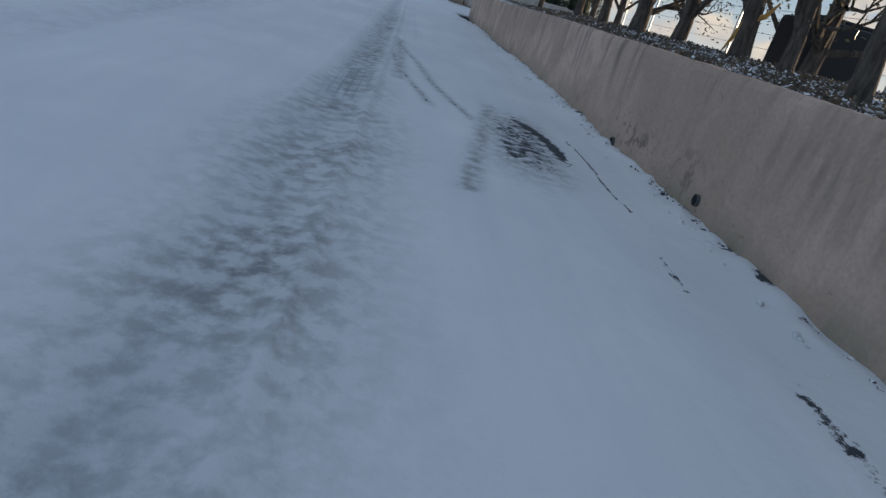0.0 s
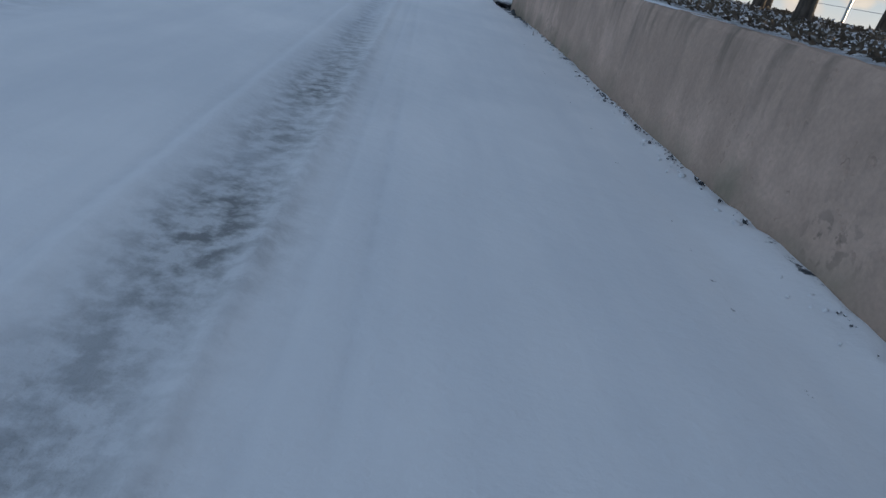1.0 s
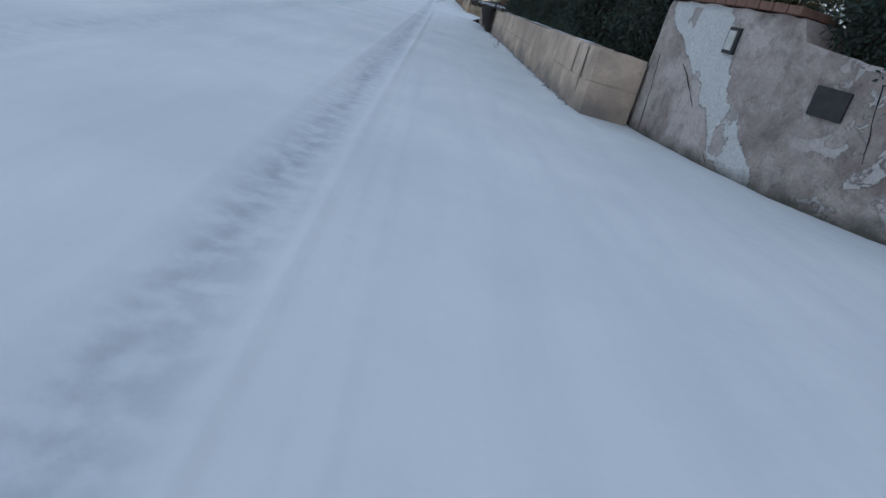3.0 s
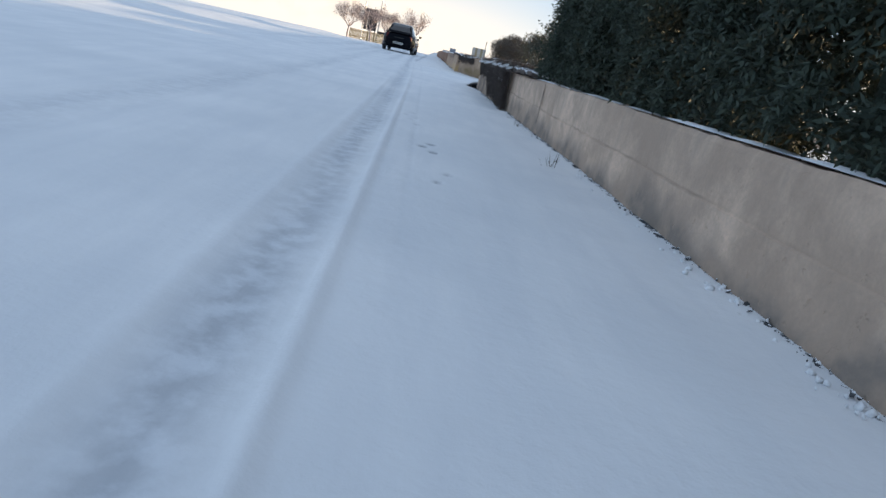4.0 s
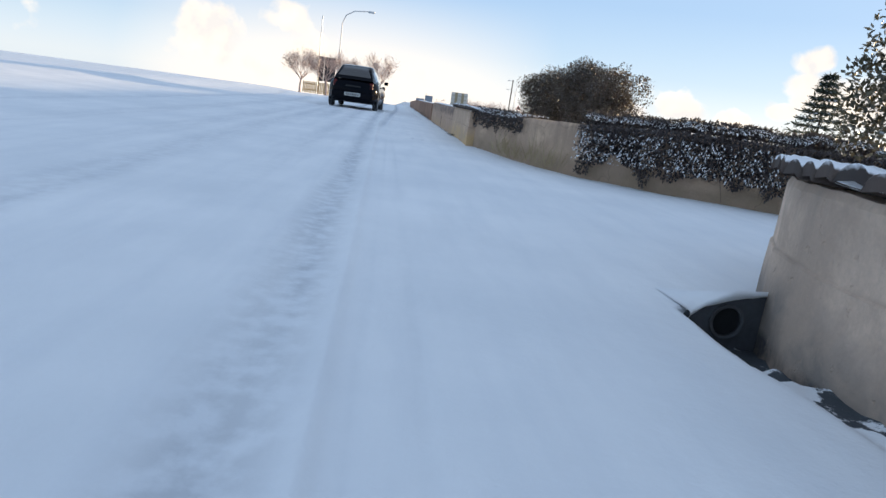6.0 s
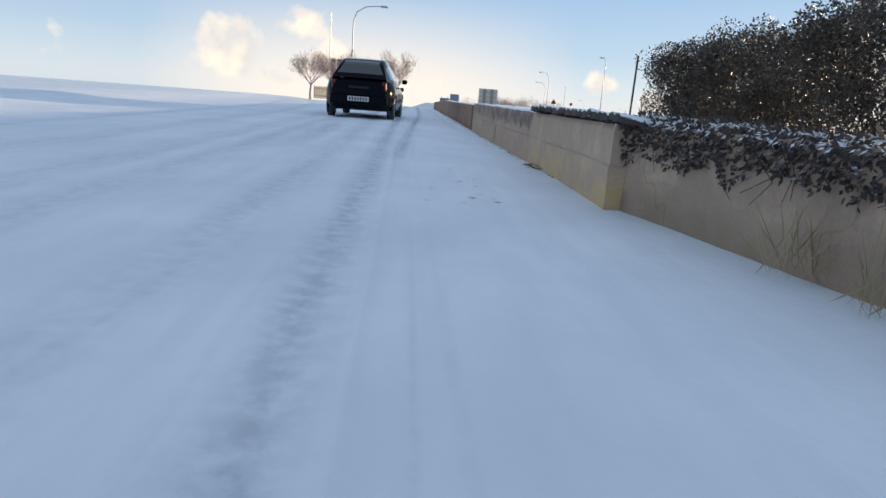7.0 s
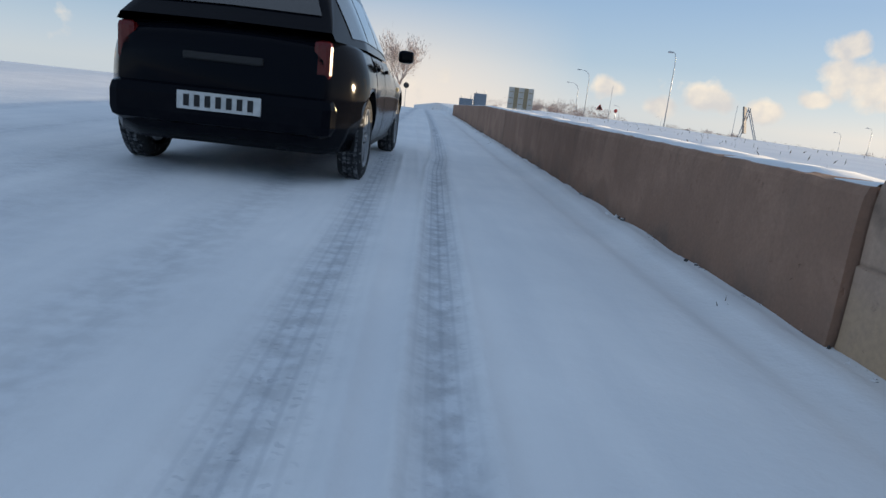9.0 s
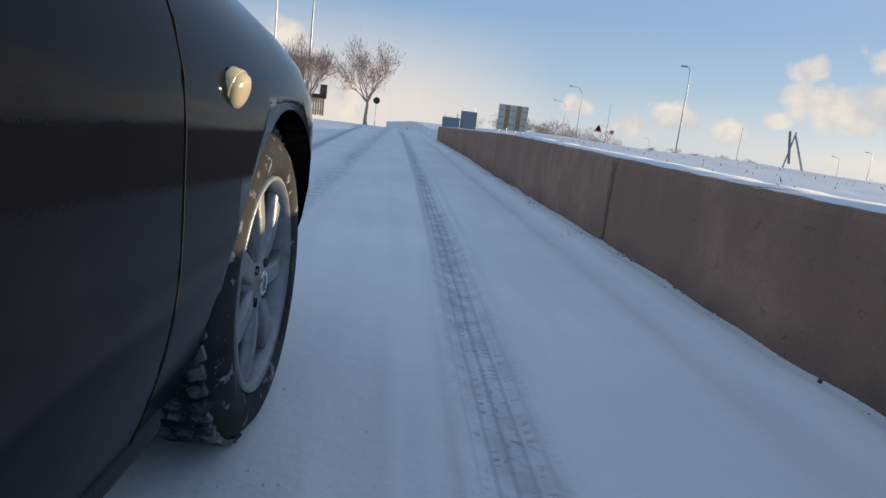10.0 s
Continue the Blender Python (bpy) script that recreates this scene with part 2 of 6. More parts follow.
def make_plaster(name, base, dark, stain, low=None, low_z=0.22, streaks=0.6, crack=0.25, band=None, seam=None, mould=None, flake=0.0, low_amp=0.62):
    """Weathered roadside render: streaks run down from the top, blotches, hairline cracks."""
    k = Mat(name, 0.92, spec=0.15)
    blot = k.ramp(k.noise(1.15, 7, 0.62, dist=0.4), (0.38, 0.0), (0.62, 1.0))
    col = k.mix(blot, base, dark)
    run = k.noise(7.0, 4, src=k.scaled(1, 1, 0.13))
    top = k.ramp(k.axis("z"), (0.12, 0.0), (0.55, 1.0))
    col = k.mix(k.math("MULTIPLY", k.math("MULTIPLY", k.ramp(run, (0.50, 0.0), (0.66, 1.0)), top), streaks), col, stain)
    if low:
        edge = k.math("ADD", k.axis("z"), k.math("MULTIPLY", k.math("SUBTRACT", k.noise(1.5, 6, 0.55), 0.5), low_amp))
        col = k.mix(k.ramp(edge, (max(0.0, low_z - 0.08), 1.0), (low_z + 0.09, 0.0)), col, low)
    if band:
        # weathered strip under the top, its lower edge running down in drips
        drip = k.math("ADD", k.math("MULTIPLY", k.math("SUBTRACT", k.noise(5, 5, 0.6, k.scaled(1, 1, 0.16)), 0.5), 0.30), k.math("MULTIPLY", k.math("SUBTRACT", k.noise(0.8, 3), 0.5), 0.40))
        edge = k.math("ADD", k.axis("z"), drip)
        col = k.mix(k.ramp(edge, (band[0] - 0.06, 0.0), (band[0] + 0.06, 0.92)), col, band[1])
        col = k.mix(k.math("MULTIPLY", k.ramp(edge, (band[0] - 0.05, 0.0), (band[0], 0.75), (band[0] + 0.07, 0.0)), k.ramp(k.noise(2.5, 3), (0.4, 0.0), (0.6, 1.0))), col, (band[1][0] * 0.35, band[1][1] * 0.35, band[1][2] * 0.35))
    if seam:
        line = k.math("ADD", k.axis("z"), k.math("MULTIPLY", k.math("SUBTRACT", k.noise(2.2, 5), 0.5), 0.05))
        slit = k.math("MULTIPLY", k.ramp(k.math("ABSOLUTE", k.math("SUBTRACT", line, seam)), (0.0, 1.0), (0.012, 0.0)), k.ramp(k.noise(1.3, 3), (0.40, 0.1), (0.60, 0.5)))
        col = k.mix(slit, col, (0.06, 0.05, 0.042))
    if mould:
        # black mould and wet runs over one stretch of the wall
        zone = k.ramp(k.math("MULTIPLY", k.math("SUBTRACT", k.axis("y"), mould[0]), 1.0 / (mould[1] - mould[0])), (0.0, 0.0), (0.10, 1.0), (0.90, 1.0), (1.0, 0.0))
        spots = k.math("ADD", k.math("MULTIPLY", k.noise(2.6, 7, 0.66, k.scaled(1, 1, 0.55), 0.5), 0.7), k.math("MULTIPLY", k.noise(9, 5, 0.65, k.scaled(1, 1, 0.3)), 0.3))
        col = k.mix(k.math("MULTIPLY", zone, k.ramp(spots, (0.30, 0.0), (0.46, 0.93))), col, mould[2])
    if flake:
        # pocks where the render has come away low on the face
        pock = k.math("MULTIPLY", k.ramp(k.noise(13, 4, 0.6, dist=0.5), (0.55, 0.0), (0.60, 1.0)), k.ramp(k.noise(0.9, 3), (0.50, 0.0), (0.60, 1.0)))
        pock = k.math("MULTIPLY", pock, k.ramp(k.axis("z"), (0.05, 0.4), (0.14, 1.0), (0.30, 0.0)))
        col = k.mix(k.math("MULTIPLY", pock, flake), col, (stain[0] * 0.8, stain[1] * 0.8, stain[2] * 0.8))
    # below the road edge the foot darkens to near black along a ragged line
    sunken = k.math("ADD", k.axis("z"), k.math("MULTIPLY", k.math("SUBTRACT", k.noise(6, 5), 0.5), 0.09))
    col = k.mix(k.ramp(k.math("MULTIPLY", sunken, -10.0), (0.35, 0.0), (0.75, 0.92)), col, (0.045, 0.048, 0.052))
    patch = k.ramp(k.noise(3.4, 6, 0.6, dist=0.3), (0.44, 0.0), (0.60, 0.8))
    col = k.mix(patch, col, dark)
    grain = k.noise(55, 5, 0.6)
    col = k.mix(k.ramp(grain, (0.3, 0.3), (0.75, 0.0)), col, stain)
    pits = k.ramp(k.noise(17, 3), (0.28, 1.0), (0.36, 0.0))
    col = k.mix(k.math("MULTIPLY", pits, 0.5), col, dark)
    warped = k.n.new("ShaderNodeVectorMath")
    k.l.new(k.pos, warped.inputs[0])
    jig = k.n.new("ShaderNodeTexNoise")
    jig.inputs["Scale"].default_value = 3.0
    k.l.new(k.pos, jig.inputs["Vector"])
    k.l.new(jig.outputs["Color"], warped.inputs[1])
    vein = k.ramp(k.voronoi(0.75, warped.outputs[0], "DISTANCE_TO_EDGE"), (0.0, 1.0), (0.012, 0.0))
    col = k.mix(k.math("MULTIPLY", vein, crack), col, (0.03, 0.026, 0.022))
    k.color(col)
    h = k.math("ADD", k.math("MULTIPLY", grain, 0.5), k.math("MULTIPLY", k.noise(9, 5), 1.0))
    h = k.math("SUBTRACT", h, k.math("ADD", k.math("MULTIPLY", pits, 0.8), k.math("MULTIPLY", vein, crack)))
    return k.bump(h, 0.010, 0.7).m


def make_peeling():
    """Old render: pink-brown undercoat, one long hanging sheet of white finish, flakes and a mossy foot."""
    k = Mat("peeling_render", 0.93, spec=0.12)
    y, z = k.axis("y"), k.axis("z")
    under = k.mix(k.ramp(k.noise(2.3, 7, 0.66, dist=0.5), (0.36, 0.0), (0.64, 1.0)), (0.31, 0.24, 0.215), (0.58, 0.475, 0.435))
    under = k.mix(k.ramp(k.noise(1.1, 4, 0.5, dist=0.8), (0.52, 0.0), (0.58, 0.7)), under, (0.68, 0.585, 0.545))
    under = k.mix(k.ramp(k.noise(8, 6, 0.7), (0.50, 0.0), (0.66, 0.5)), under, (0.16, 0.13, 0.115))
    flakes = k.ramp(k.noise(6.5, 7, 0.64, dist=0.7), (0.545, 0.0), (0.575, 0.85))
    flakes = k.math("MULTIPLY", flakes, k.ramp(k.math("MULTIPLY", k.math("SUBTRACT", y, 21.0), 0.4), (0.40, 1.0), (0.74, 1.0), (0.86, 0.25)))
    col = k.mix(flakes, under, (0.66, 0.60, 0.57))
    # the white sheet slants down from the coping; a narrow pale strip hangs further along
    edge = k.math("MULTIPLY", k.math("SUBTRACT", k.noise(4.5, 6, 0.62), 0.5), 0.34)
    slant = k.math("SUBTRACT", k.math("SUBTRACT", y, 23.35), k.math("MULTIPLY", z, 0.98))
    wide = k.math("ADD", 0.165, k.math("MULTIPLY", k.ramp(z, (0.5, 0.0), (0.95, 1.0)), 0.26))
    sheet = k.math("SUBTRACT", k.math("ABSOLUTE", k.math("ADD", slant, edge)), wide)
    sheet = k.ramp(k.math("ADD", sheet, 0.5), (0.492, 1.0), (0.503, 0.0))
    hole = k.ramp(k.noise(3.1, 5, 0.6), (0.60, 0.0), (0.62, 0.8))
    sheet = k.math("MULTIPLY", sheet, k.math("SUBTRACT", 1.0, hole))
    strip = k.math("ABSOLUTE", k.math("ADD", k.math("SUBTRACT", y, 22.04), k.math("MULTIPLY", edge, 0.35)))
    sheet = k.math("MAXIMUM", sheet, k.ramp(strip, (0.045, 0.85), (0.06, 0.0)))
    col = k.mix(sheet, col, k.mix(k.noise(3, 5), (0.80, 0.78, 0.76), (0.66, 0.62, 0.59)))
    foot = k.math("ADD", z, k.math("MULTIPLY", k.math("SUBTRACT", k.noise(3.5, 6, 0.65), 0.5), 0.30))
    col = k.mix(k.ramp(foot, (0.0, 0.9), (0.13, 0.0)), col, (0.085, 0.082, 0.066))
    col = k.mix(k.ramp(k.noise(60, 4), (0.3, 0.3), (0.7, 0.0)), col, (0.1, 0.09, 0.08))
    k.color(col)
    h = k.math("ADD", k.math("MULTIPLY", flakes, 0.8), k.math("MULTIPLY", sheet, 1.3))
    return k.bump(k.math("ADD", h, k.noise(30, 5)), 0.012, 0.9).m


def make_frosted(name, a, b, snow=0.5, rough=0.6, scale=9.0, lift=0.25, spec=0.3, singly=False):
    """A coloured surface with snow lying on what faces up."""
    k = Mat(name, rough, spec=spec)
    col = k.mix(k.each() if singly else k.island(), a, b)
    col = k.mix(k.ramp(k.noise(scale * 3, 3), (0.3, 0.35), (0.7, 0.0)), col, (a[0] * 0.5, a[1] * 0.5, a[2] * 0.5))
    lie = k.math("ADD", k.upness(), k.math("MULTIPLY", k.math("SUBTRACT", k.noise(scale, 4), 0.5), 1.4))
    fac = k.ramp(lie, (max(0.0, 0.78 - snow), 0.0), (min(1.0, 0.86 - snow + lift), 1.0))
    k.color(k.mix(fac, col, SNOW))
    return k.bump(k.noise(scale * 5, 3), 0.004, 0.5).m


def make_leaf(name, a, b, gloss=0.45, frost=0.0, through_light=0.12):
    k = Mat(name, gloss, spec=0.4)
    col = k.mix(k.island(), a, b)
    if frost:
        spot = k.ramp(k.noise(13, 4), (0.62 - frost * 0.3, 0.0), (0.74 - frost * 0.3, 1.0))
        up = k.ramp(k.upness(), (0.45, 0.0), (0.8, 1.0))
        col = k.mix(k.math("MULTIPLY", spot, up), col, SNOW)
    k.color(col)
    # a leaf lets part of the light through
    thin, both = k.n.new("ShaderNodeBsdfTranslucent"), k.n.new("ShaderNodeMixShader")
    k.l.new(k.mix(0.5, col, (0.24, 0.20, 0.11)), thin.inputs[0])
    both.inputs[0].default_value = through_light
    k.l.new(k.b.outputs[0], both.inputs[1])
    k.l.new(thin.outputs[0], both.inputs[2])
    k.l.new(both.outputs[0], k.n["Material Output"].inputs[0])
    return k.m


def make_bark(name, a, b):
    k = Mat(name, 0.95, spec=0.1)
    ridg = k.noise(26, 5, 0.65, src=k.scaled(1, 1, 0.22))
    k.color(k.mix(k.ramp(ridg, (0.35, 0.0), (0.65, 1.0)), a, b))
    return k.bump(ridg, 0.02, 0.9).m


def make_plain(name, a, b=None, rough=0.6, metal=0.0, scale=18.0, spec=0.4, bump=0.003):
    k = Mat(name, rough, metal, spec)
    b = b or tuple(v * 0.75 for v in a)
    n = k.noise(scale, 5)
    k.color(k.mix(k.ramp(n, (0.35, 0.0), (0.7, 1.0)), a, b))
    return k.bump(k.noise(scale * 6, 3), bump, 0.3).m


def make_paint():
    """Nearly black blue car paint with road film along its lower half."""
    k = Mat("car_paint", 0.10, 0.0, 0.05)
    film = k.ramp(k.noise(9, 5), (0.42, 0.0), (0.75, 1.0))
    low = k.ramp(k.axis("z"), (0.18, 1.0), (0.55, 0.0))
    dirt = k.math("MULTIPLY", film, k.math("ADD", k.math("MULTIPLY", low, 0.06), 0.004))
    k.color(k.mix(dirt, (0.004, 0.005, 0.008), (0.12, 0.115, 0.11)))
    k.rough(k.math("ADD", k.math("MULTIPLY", low, 0.20), k.math("ADD", 0.05, k.math("MULTIPLY", film, 0.06))))
    k.b.inputs["Coat Weight"].default_value = 0.0
    k.b.inputs["Coat Roughness"].default_value = 0.06
    return k.bump(k.noise(220, 2), 0.0006, 0.12).m


def make_rubber():
    k = Mat("tyre_rubber", 0.85, spec=0.2)
    snowy = k.ramp(k.noise(30, 5, 0.65), (0.58, 0.0), (0.70, 0.6))
    dusty = k.ramp(k.noise(6, 4), (0.3, 0.0), (0.75, 0.35))
    k.color(k.mix(snowy, k.mix(dusty, (0.018, 0.019, 0.021), (0.10, 0.10, 0.10)), (0.55, 0.57, 0.60)))
    return k.bump(k.noise(60, 4), 0.003, 0.5).m


def make_lightened_tread():
    # pale grey patches put snow and the light on the tread into its colour
    k = Mat("lightened_tread", 0.85, spec=0.2)
    k.color(k.mix(k.ramp(k.noise(24, 5, 0.65), (0.42, 0.0), (0.66, 0.5)), (0.028, 0.029, 0.031), (0.40, 0.42, 0.45)))
    return k.bump(k.noise(60, 4), 0.003, 0.5).m


def make_glass(name, tint):
    k = Mat(name, 0.04, 0.0, 0.5)
    k.color(tint)
    k.b.inputs["Coat Weight"].default_value = 1.0
    return k.m


M_SNOW = make_snow()
M_WALL_A = make_plaster("render_brown", (0.73, 0.53, 0.43), (0.51, 0.37, 0.295), (0.22, 0.18, 0.145), (0.36, 0.30, 0.225), 0.07, 0.9, 0.0, flake=0.8)
M_WALL_C = make_plaster("render_grey_beige", (0.80, 0.59, 0.455), (0.47, 0.345, 0.265), (0.30, 0.25, 0.21), (0.26, 0.215, 0.185), 0.14, 0.5, 0.0, None, 0.27, mould=(35.2, 40.3, (0.115, 0.094, 0.082)), low_amp=0.75)
M_WALL_E = make_plaster("render_brown_ochre", (0.66, 0.47, 0.33), (0.42, 0.295, 0.215), (0.22, 0.165, 0.13), (0.33, 0.24, 0.165), 0.16, 0.8, 0.25)
M_WALL_F = make_plaster("render_ochre", (0.74, 0.535, 0.39), (0.53, 0.375, 0.27), (0.26, 0.205, 0.17), (0.67, 0.455, 0.24), 0.22, 0.5, 0.0, None, 0.29, low_amp=0.26)
M_WALL_G = make_plaster("render_worn_ochre", (0.68, 0.475, 0.35), (0.49, 0.34, 0.25), (0.21, 0.155, 0.125), (0.54, 0.375, 0.245), 0.16, 0.7, 0.0, (0.39, (0.185, 0.145, 0.125)), 0.29)
M_WALL_H = make_plaster("render_dark_brown", (0.44, 0.268, 0.19), (0.32, 0.192, 0.136), (0.16, 0.108, 0.083), (0.20, 0.138, 0.108), 0.08, 0.45, 0.0)
M_JOINT = make_plain('stained_joint', (0.20, 0.16, 0.13), (0.12, 0.095, 0.08), 0.95)
M_WALL_B = make_peeling()
M_PILLAR = make_plaster("render_pale", (0.64, 0.59, 0.54), (0.48, 0.435, 0.395), (0.26, 0.225, 0.20), (0.36, 0.31, 0.27), 0.1, 0.5, 0.5)
M_CONC = make_plaster("wet_concrete", (0.13, 0.13, 0.135), (0.08, 0.085, 0.09), (0.045, 0.05, 0.055), None, 0, 0.5, 0.0)
M_CONC_SNOW = make_frosted("snow_flecked_concrete", (0.085, 0.09, 0.10), (0.06, 0.065, 0.07), 0.22, 0.9, 16.0, 0.05)
# near-black for the shade inside mouths and the hollow; also colours the cracks
M_DARK = make_plain("opening_shade", (0.012, 0.013, 0.015), rough=0.95)
M_TILE = make_frosted("snowy_clay_tile", (0.12, 0.088, 0.074), (0.04, 0.035, 0.034), 0.36, 0.9, 8.0, 0.10, singly=True)
M_BRICK = make_plain("terracotta", (0.26, 0.13, 0.095), (0.16, 0.085, 0.065), 0.9, scale=12)
M_IVY = make_leaf("ivy_leaf", (0.046, 0.036, 0.038), (0.110, 0.086, 0.080), 0.6, 0.2)
M_STEM = make_bark("dry_stem", (0.07, 0.055, 0.045), (0.15, 0.12, 0.10))
M_CONIFER = make_leaf("conifer_spray", (0.016, 0.030, 0.023), (0.055, 0.078, 0.058), 0.75, 0.0, 0.08)
M_LEAF = make_leaf("evergreen_leaf", (0.040, 0.042, 0.030), (0.110, 0.105, 0.070), 0.38, 0.1)
M_LEAF_BROWN = make_leaf("russet_leaf", (0.042, 0.033, 0.030), (0.100, 0.080, 0.062), 0.38, 0.1)
M_FIR = make_leaf("fir_needles", (0.022, 0.040, 0.030), (0.050, 0.070, 0.050), 0.7, 0.45)
M_BARK = make_bark("grey_bark", (0.055, 0.045, 0.038), (0.16, 0.135, 0.115))
M_PALE_TWIG = make_bark("frosted_twig", (0.30, 0.22, 0.19), (0.50, 0.40, 0.36))
M_SPLIT = make_plain("fresh_split_wood", (0.62, 0.36, 0.10), (0.45, 0.24, 0.07), 0.8)
M_LITTER = make_frosted("leaf_litter", (0.20, 0.155, 0.115), (0.10, 0.082, 0.064), 0.26, 0.95, 5.0, 0.25)
M_GRASS = make_leaf("dry_grass", (0.30, 0.22, 0.12), (0.42, 0.33, 0.20), 0.8)
M_WEED = make_leaf("frozen_weed", (0.04, 0.035, 0.03), (0.09, 0.08, 0.06), 0.8, 0.2)
M_STEEL = make_plain("galvanised_steel", (0.46, 0.48, 0.50), (0.34, 0.36, 0.38), 0.45, 0.7)
M_WHITE_METAL = make_plain("white_sheet", (0.62, 0.60, 0.56), (0.50, 0.47, 0.42), 0.6, 0.1)
M_TAN = make_plain("tan_board", (0.42, 0.34, 0.22), (0.30, 0.24, 0.15), 0.75)
M_SIGN_BACK = make_plain("dark_sign_back", (0.030, 0.028, 0.030), (0.05, 0.045, 0.045), 0.6)
M_BLUE = make_plain("weathered_blue_panel", (0.22, 0.26, 0.31), (0.15, 0.18, 0.22), 0.6)
M_WOOD = make_plain("pale_fence_wood", (0.52, 0.37, 0.19), (0.36, 0.25, 0.13), 0.85)
M_RED = make_plain("red_enamel", (0.55, 0.05, 0.04), rough=0.4)
M_HUT = make_plain("grey_stucco", (0.34, 0.32, 0.30), (0.26, 0.24, 0.22), 0.9)
M_PAINT = make_paint()
M_RUBBER = make_rubber()
M_TREAD = make_lightened_tread()
M_ALLOY = make_plain("alloy_wheel", (0.30, 0.31, 0.32), (0.20, 0.21, 0.22), 0.42, 0.75, 30)
M_CAR_PLASTIC = make_plain("black_plastic", (0.014, 0.014, 0.015), rough=0.6)
M_WELL = make_plain("wheel_well", (0.010, 0.010, 0.010), rough=0.95)
M_GLASS = make_glass("tinted_car_glass", (0.010, 0.012, 0.014))
M_LENS = make_plain("clear_ribbed_lens", (0.62, 0.52, 0.32), (0.50, 0.42, 0.26), 0.18, 0.1, 8, 0.6)
M_CHROME = make_plain("chrome", (0.75, 0.75, 0.76), rough=0.08, metal=1.0)
M_RED_LENS = make_plain("red_lens", (0.11, 0.005, 0.005), (0.08, 0.004, 0.004), 0.25, bump=0.0)
M_PLATE = make_plain("pale_plate", (0.62, 0.62, 0.60), rough=0.5)

# ---- building helpers ----
rng = np.random.default_rng(7)


def mesh_ob(name, verts, faces, material, parent=None, smooth=False):
    me = bpy.data.meshes.new(name)
    me.from_pydata([tuple(v) for v in verts], [], [tuple(f) for f in faces])
    if smooth:
        me.shade_smooth()
    me.materials.append(material)
    ob = new(name, me)
    ob.parent = parent
    return ob


def part(name, bm, material, parent=None, label="", smooth=False):
    """Links a bmesh as one mesh object under a thing or a part."""
    me = bpy.data.meshes.new(name)
    bm.normal_update()
    bm.to_mesh(me)
    bm.free()
    if smooth:
        me.shade_smooth()
    me.materials.append(material)
    ob = new(name, me)
    ob.parent = parent
    if label:
        ob["label"] = label
    return ob


def base(name, x, y, z, label, category, group="", turn=0.0):
    ob = new(name)
    ob.matrix_basis = pose(x, y, z, 0, 0, turn)
    return tagged(ob, label, category, group)


def b_box(bm, cx, cy, cz, sx, sy, sz, bevel=0.0, turn=None):
    got = bmesh.ops.create_cube(bm, size=1.0)["verts"]
    m = Matrix.Translation((cx, cy, cz)) @ (turn or Matrix()) @ Matrix.Diagonal((sx, sy, sz, 1))
    bmesh.ops.transform(bm, matrix=m, verts=got)
    if bevel:
        edges = list({e for v in got for e in v.link_edges})
        bmesh.ops.bevel(bm, geom=edges, offset=bevel, segments=2, affect="EDGES", profile=0.5)
    return bm


def box(cx, cy, cz, sx, sy, sz, bevel=0.0, turn=None):
    return b_box(bmesh.new(), cx, cy, cz, sx, sy, sz, bevel, turn)


def b_tube(bm, points, radii, sides=6, caps=True):
    points = [Vector(p) for p in points]
    rows, side = [], None
    for i, p in enumerate(points):
        d = (points[min(i + 1, len(points) - 1)] - points[max(i - 1, 0)]).normalized()
        if side is None:
            side = d.orthogonal().normalized()
        side = (side - d * side.dot(d)).normalized()
        up = d.cross(side)
        r = radii[i] if isinstance(radii, (list, tuple)) else radii
        rows.append([bm.verts.new(p + r * (math.cos(a) * side + math.sin(a) * up))
                     for a in (2 * math.pi * k / sides for k in range(sides))])
    for a, b in zip(rows, rows[1:]):
        for k in range(sides):
            bm.faces.new((a[k], a[(k + 1) % sides], b[(k + 1) % sides], b[k]))
    if caps:
        bm.faces.new(rows[0][::-1])
        bm.faces.new(rows[-1])
    return bm


def tube(points, radii, sides=8):
    return b_tube(bmesh.new(), points, radii, sides)


def lathe(profile, sides=48, axis="x"):
    """A body of revolution about the x axis from (radius, x) pairs."""
    bm = bmesh.new()
    rows = []
    for r, x in profile:
        rows.append([bm.verts.new((x, r * math.cos(a), r * math.sin(a))) for a in (2 * math.pi * k / sides for k in range(sides))])
    for a, b in zip(rows, rows[1:]):
        for k in range(sides):
            bm.faces.new((a[k], b[k], b[(k + 1) % sides], a[(k + 1) % sides]))
    return bm


def wob(x, y, z=0.0, s=1.0):
    return noise.noise((x * s, y * s, z * s))


# ---- the ground: one snow sheet ----
# B_LINE and RET_A run on past x 6.5, unseen, to block the low sun
B_LINE = ((1.83, 24.80), (1.90, 24.3), (2.02, 23.75), (2.25, 23.1), (2.62, 22.62), (3.3, 22.15), (4.4, 21.6), (6.5, 20.7), (13.0, 19.2))
RET_A = ((1.50, 16.8), (1.62, 17.05), (1.86, 17.95), (2.6, 18.15), (4.2, 18.35), (13.0, 18.7))
RET_D = ((1.50, 41.0), (1.74, 41.5), (1.95, 41.75), (3.0, 41.95), (13.0, 42.4))
E_LINE = ((1.36, 49.75), (1.60, 48.4), (1.86, 47.0), (2.25, 46.1), (2.95, 45.4), (3.9, 44.8), (6.5, 43.6), (13.0, 42.9))


